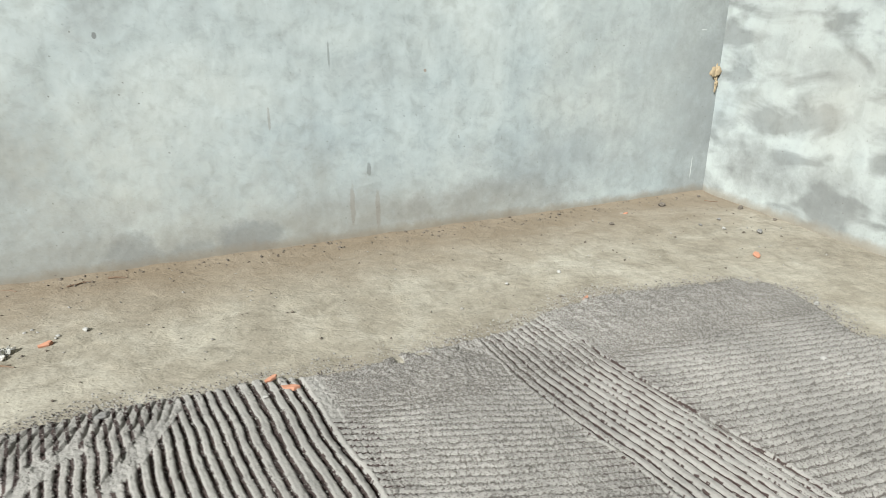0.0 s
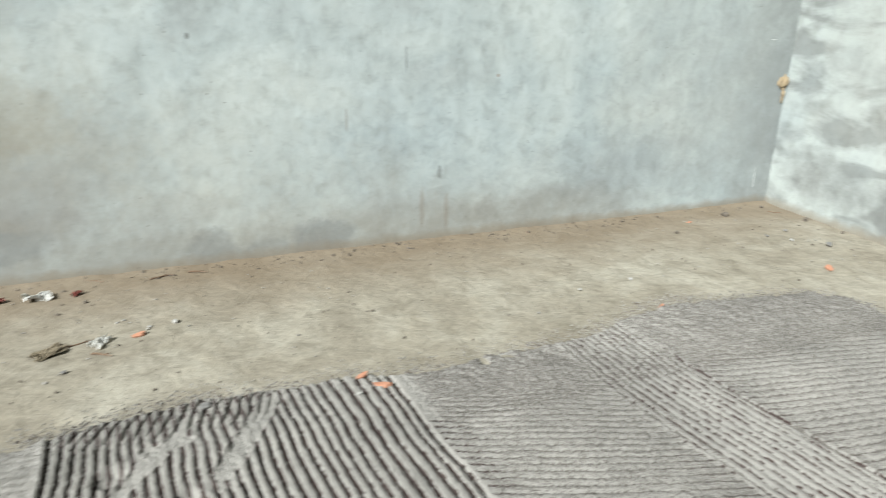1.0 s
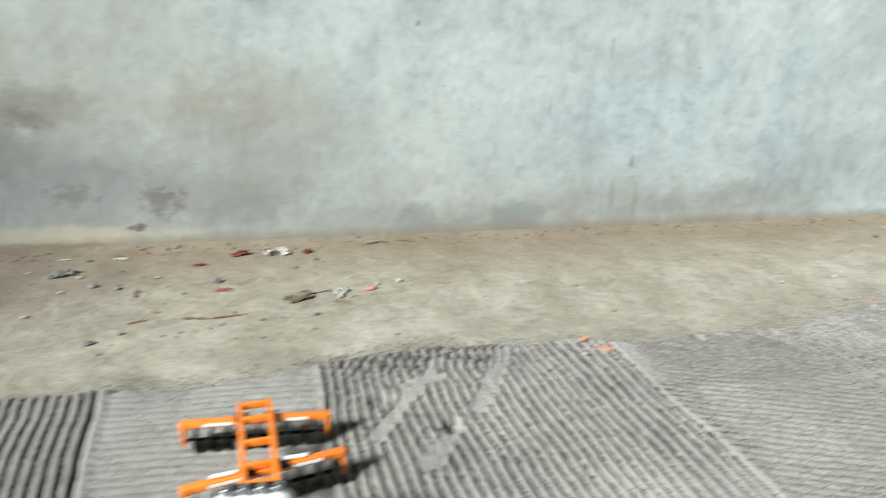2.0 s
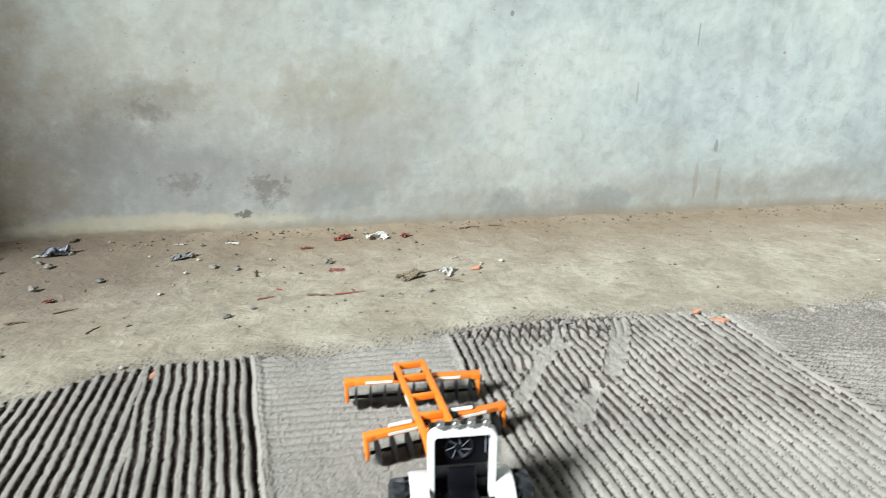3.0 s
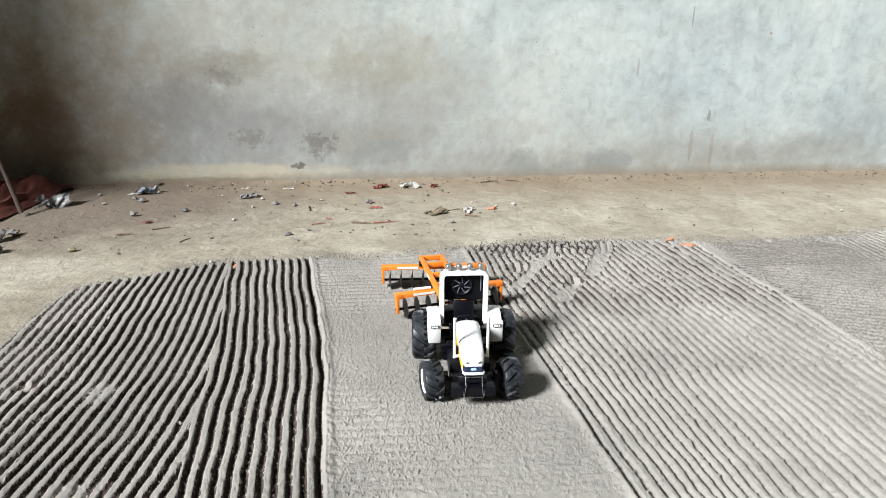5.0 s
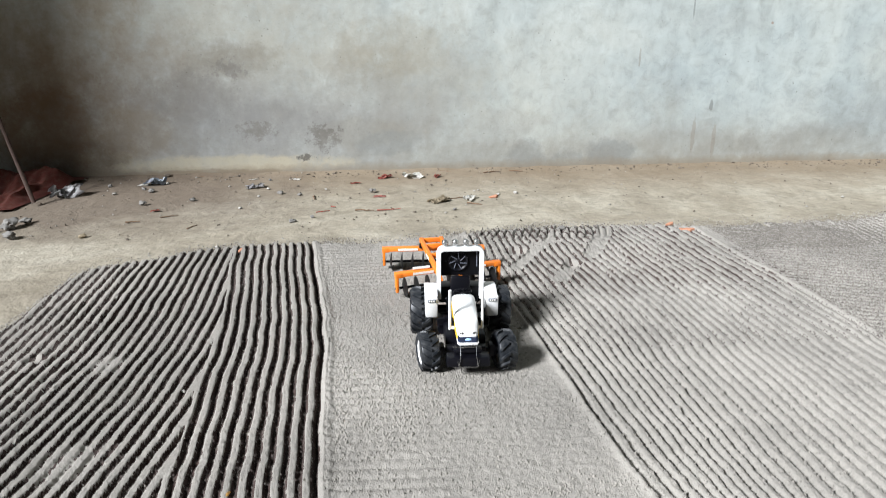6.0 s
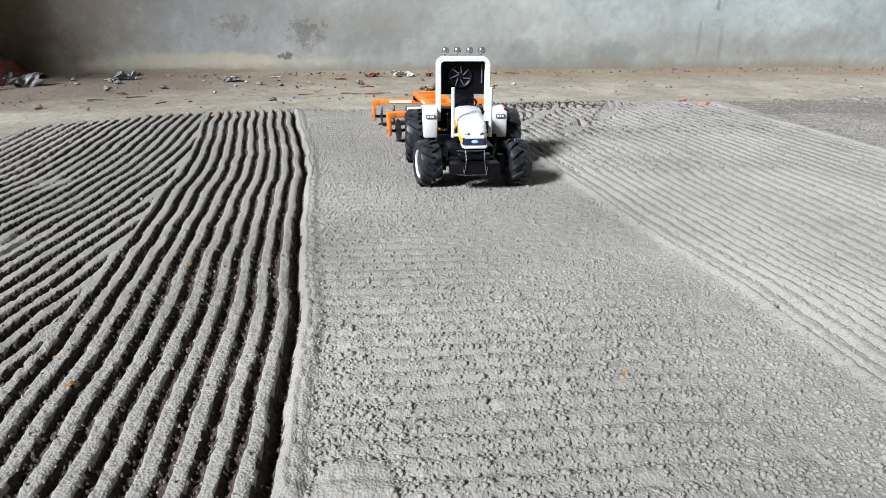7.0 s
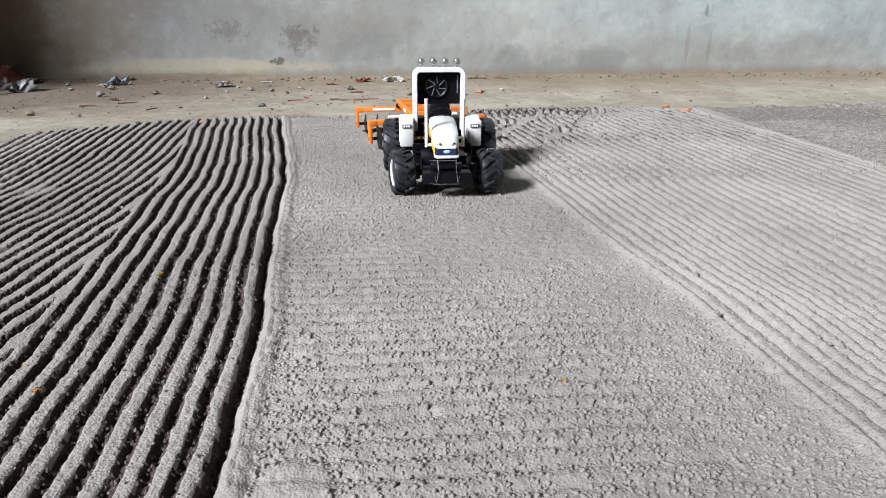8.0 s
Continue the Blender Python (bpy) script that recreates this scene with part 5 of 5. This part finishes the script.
def scrap(x, y, w, d, h, yaw, seed, mat, label, category="litter", name="litter", group=""):
    """A crumpled piece of paper, plastic or cloth: a folded sheet with thickness."""
    bm = bmesh.new()
    n = 14
    g = []
    off = Vector((seed * 5.3, seed * 2.1, seed))
    for j in range(n + 1):
        row = []
        for i in range(n + 1):
            u, v = i / n - 0.5, j / n - 0.5
            p = Vector((u * 2.4, v * 2.4, 0)) + off
            q = Vector((u * 6, v * 6, 2)) + off
            edge = 1 + 0.35 * noise.noise(Vector((math.atan2(v, u) * 1.7, seed, 0)))
            lift = h * max(0.0, 0.5 + 0.9 * noise.noise(p) + 0.45 * noise.noise(q)) * (1 - 0.5 * (abs(u) + abs(v)))
            row.append(bm.verts.new((w * u * edge + 0.2 * w * noise.noise(q), d * v * edge + 0.2 * d * noise.noise(q + Vector((3, 1, 0))), lift)))
        g.append(row)
    fs = [bm.faces.new((g[j][i], g[j][i + 1], g[j + 1][i + 1], g[j + 1][i])) for j in range(n) for i in range(n)]
    bmesh.ops.solidify(bm, geom=fs, thickness=0.0012)
    low = min(v.co.z for v in bm.verts)
    for v in bm.verts:
        v.co.z -= low
    return thing(name, bm, mat, label, category, pose(x, y, ground_z(x, y), 0, 0, yaw), group)


scrap(-0.765, 2.975, 0.10, 0.06, 0.045, 5, 3, PAPER, "crumpled dirty white paper by the wall foot")
scrap(-0.505, 2.495, 0.075, 0.045, 0.03, 60, 5, PAPER, "torn curled white paper scrap on the mud floor")
scrap(-0.655, 2.47, 0.10, 0.06, 0.03, 20, 7, STRAWM, "crumpled dry brown leaf and straw", "dry leaf", "dry_leaf")
scrap(-0.918, 2.985, 0.07, 0.04, 0.025, 10, 8, RED, "crumpled faded red wrapper by the wall")
scrap(-0.626, 2.975, 0.04, 0.03, 0.025, 40, 9, RED, "small faded red wrapper by the wall")
scrap(-1.079, 2.875, 0.055, 0.02, 0.008, 5, 10, RED, "flat faded red plastic strip on the floor")
scrap(-0.95, 2.591, 0.06, 0.03, 0.006, -5, 11, PINK, "flat faded pink plastic strip on the floor")
scrap(-1.989, 2.428, 0.035, 0.025, 0.015, 5, 12, RED, "tiny crumpled red wrapper on the floor")
scrap(-2.148, 2.955, 0.10, 0.07, 0.055, 5, 13, GREYBAG, "crumpled blue-grey plastic scrap by the wall")
scrap(-2.205, 2.935, 0.06, 0.02, 0.01, 10, 14, PAPER, "thin pale sliver of card on the floor")
scrap(-1.605, 2.834, 0.09, 0.06, 0.03, 20, 15, CLEARBAG, "crumpled hazy plastic scrap on the floor")
scrap(-1.641, 3.011, 0.05, 0.015, 0.008, 4, 16, PAPER, "thin pale sliver of card on the floor")
scrap(-1.413, 2.993, 0.06, 0.02, 0.01, -12, 17, PAPER, "thin pale sliver of card on the floor")
scrap(-2.52, 2.74, 0.14, 0.09, 0.07, 25, 18, CLEARBAG, "crumpled hazy plastic bag beside maroon cloth", "plastic bag", "plastic_bag")

LEAF = painted("yellow_leaf", (0.55, 0.30, 0.06), 0.7, 0.1)
for k, (x, y, w) in enumerate(((-1.336, 0.141, 0.012), (-1.29, 0.061, 0.010), (-1.243, 0.392, 0.011), (-0.683, 0.018, 0.010))):
    scrap(x, y, w, 0.6 * w, 0.004, 40 * k, 30 + k, LEAF, "tiny yellow scrap of dry leaf lying on the soil", "dry leaf", "leaf_scrap", "leaf scraps")


def straw_bunch(x, y):
    bm = bmesh.new()
    rng = random.Random(4)
    for k in range(16):
        a, ln = rng.uniform(0, 6.28), rng.uniform(0.02, 0.045)
        cx, cy, z = rng.uniform(-0.02, 0.02), rng.uniform(-0.015, 0.015), rng.uniform(0.002, 0.012)
        rod(bm, (cx - ln / 2 * math.cos(a), cy - ln / 2 * math.sin(a), 0.0015), (cx + ln / 2 * math.cos(a), cy + ln / 2 * math.sin(a), z), 0.0013, 5)
    return thing("straw_bunch", bm, STRAWM, "small tangle of dry straw on the floor", "straw", pose(x, y, 0))


straw_bunch(-0.676, 2.453)


def cloth_heap():
    """Maroon sheet lying in folds along the wall, with one rolled edge."""
    bm = bmesh.new()
    n, mrow = 40, 26
    g = []
    for j in range(mrow + 1):
        row = []
        for i in range(n + 1):
            u, v = i / n, j / mrow
            x, y = -2.92 + 0.36 * u - 0.10 * v * u, 3.12 - 0.62 * v + 0.05 * noise.noise(Vector((u * 3, v * 2, 4)))
            z = 0.03 + 0.06 * math.exp(-((v - 0.35 + 0.1 * u) / 0.14) ** 2) + 0.035 * noise.noise(Vector((u * 2, v * 7, 1))) + 0.02 * noise.noise(Vector((u * 9, v * 12, 7)))
            z *= 1 - 0.9 * max(0, u - 0.75) * 4 * 0.9
            row.append(bm.verts.new((x, y, max(z, 0.006))))
        g.append(row)
    fs = [bm.faces.new((g[j][i], g[j][i + 1], g[j + 1][i + 1], g[j + 1][i])) for j in range(mrow) for i in range(n)]
    bmesh.ops.solidify(bm, geom=fs, thickness=0.005)
    low = min(v.co.z for v in bm.verts)
    for v in bm.verts:
        v.co.z -= low - 0.001
    return thing("cloth", bm, MAROON, "maroon cloth heaped on the floor against the wall", "cloth")


cloth_heap()
bm = bmesh.new()
a, b = Vector((-2.60, 2.58, 0.0)), Vector((-3.06, 3.13, 0.90))
d = (b - a).normalized()
pts = [a + d * (k * 0.1385) + Vector((0.004 * math.sin(k * 1.7), 0.004 * math.cos(k * 2.3), 0)) for k in range(9)]
pts[0].z = 0.012
rings = []
for k, p in enumerate(pts):
    r = 0.0105 - 0.0004 * k + 0.0006 * math.sin(k * 2.1)
    rings.append([bm.verts.new(p + Vector((r * math.cos(s * 0.628), r * math.sin(s * 0.628), 0))) for s in range(10)])
for lo, hi in zip(rings, rings[1:]):
    for s in range(10):
        bm.faces.new((lo[s], lo[(s + 1) % 10], hi[(s + 1) % 10], hi[s]))
bm.faces.new(rings[0][::-1])
bm.faces.new(rings[-1])
thing("wooden_pole", bm, PLANK, "dark brown wooden pole leaning against the wall", "pole")

# dried clay stuck in the corner of the walls, and nail scratches
bm = lump(0.027, 200, (1.0, 0.35, 1.25), 1.2, 4)
thing("clay_patch", bm, CLAY, "lump of dry yellow clay stuck in the corner", "clay", pose(3.165, 3.142, 0.685), kind="structure")
bm = lump(0.014, 203, (0.6, 0.35, 2.0), 1.2, 4)
thing("clay_patch", bm, CLAY, "small smear of dry yellow clay in the corner", "clay", pose(3.178, 3.142, 0.61), kind="structure")
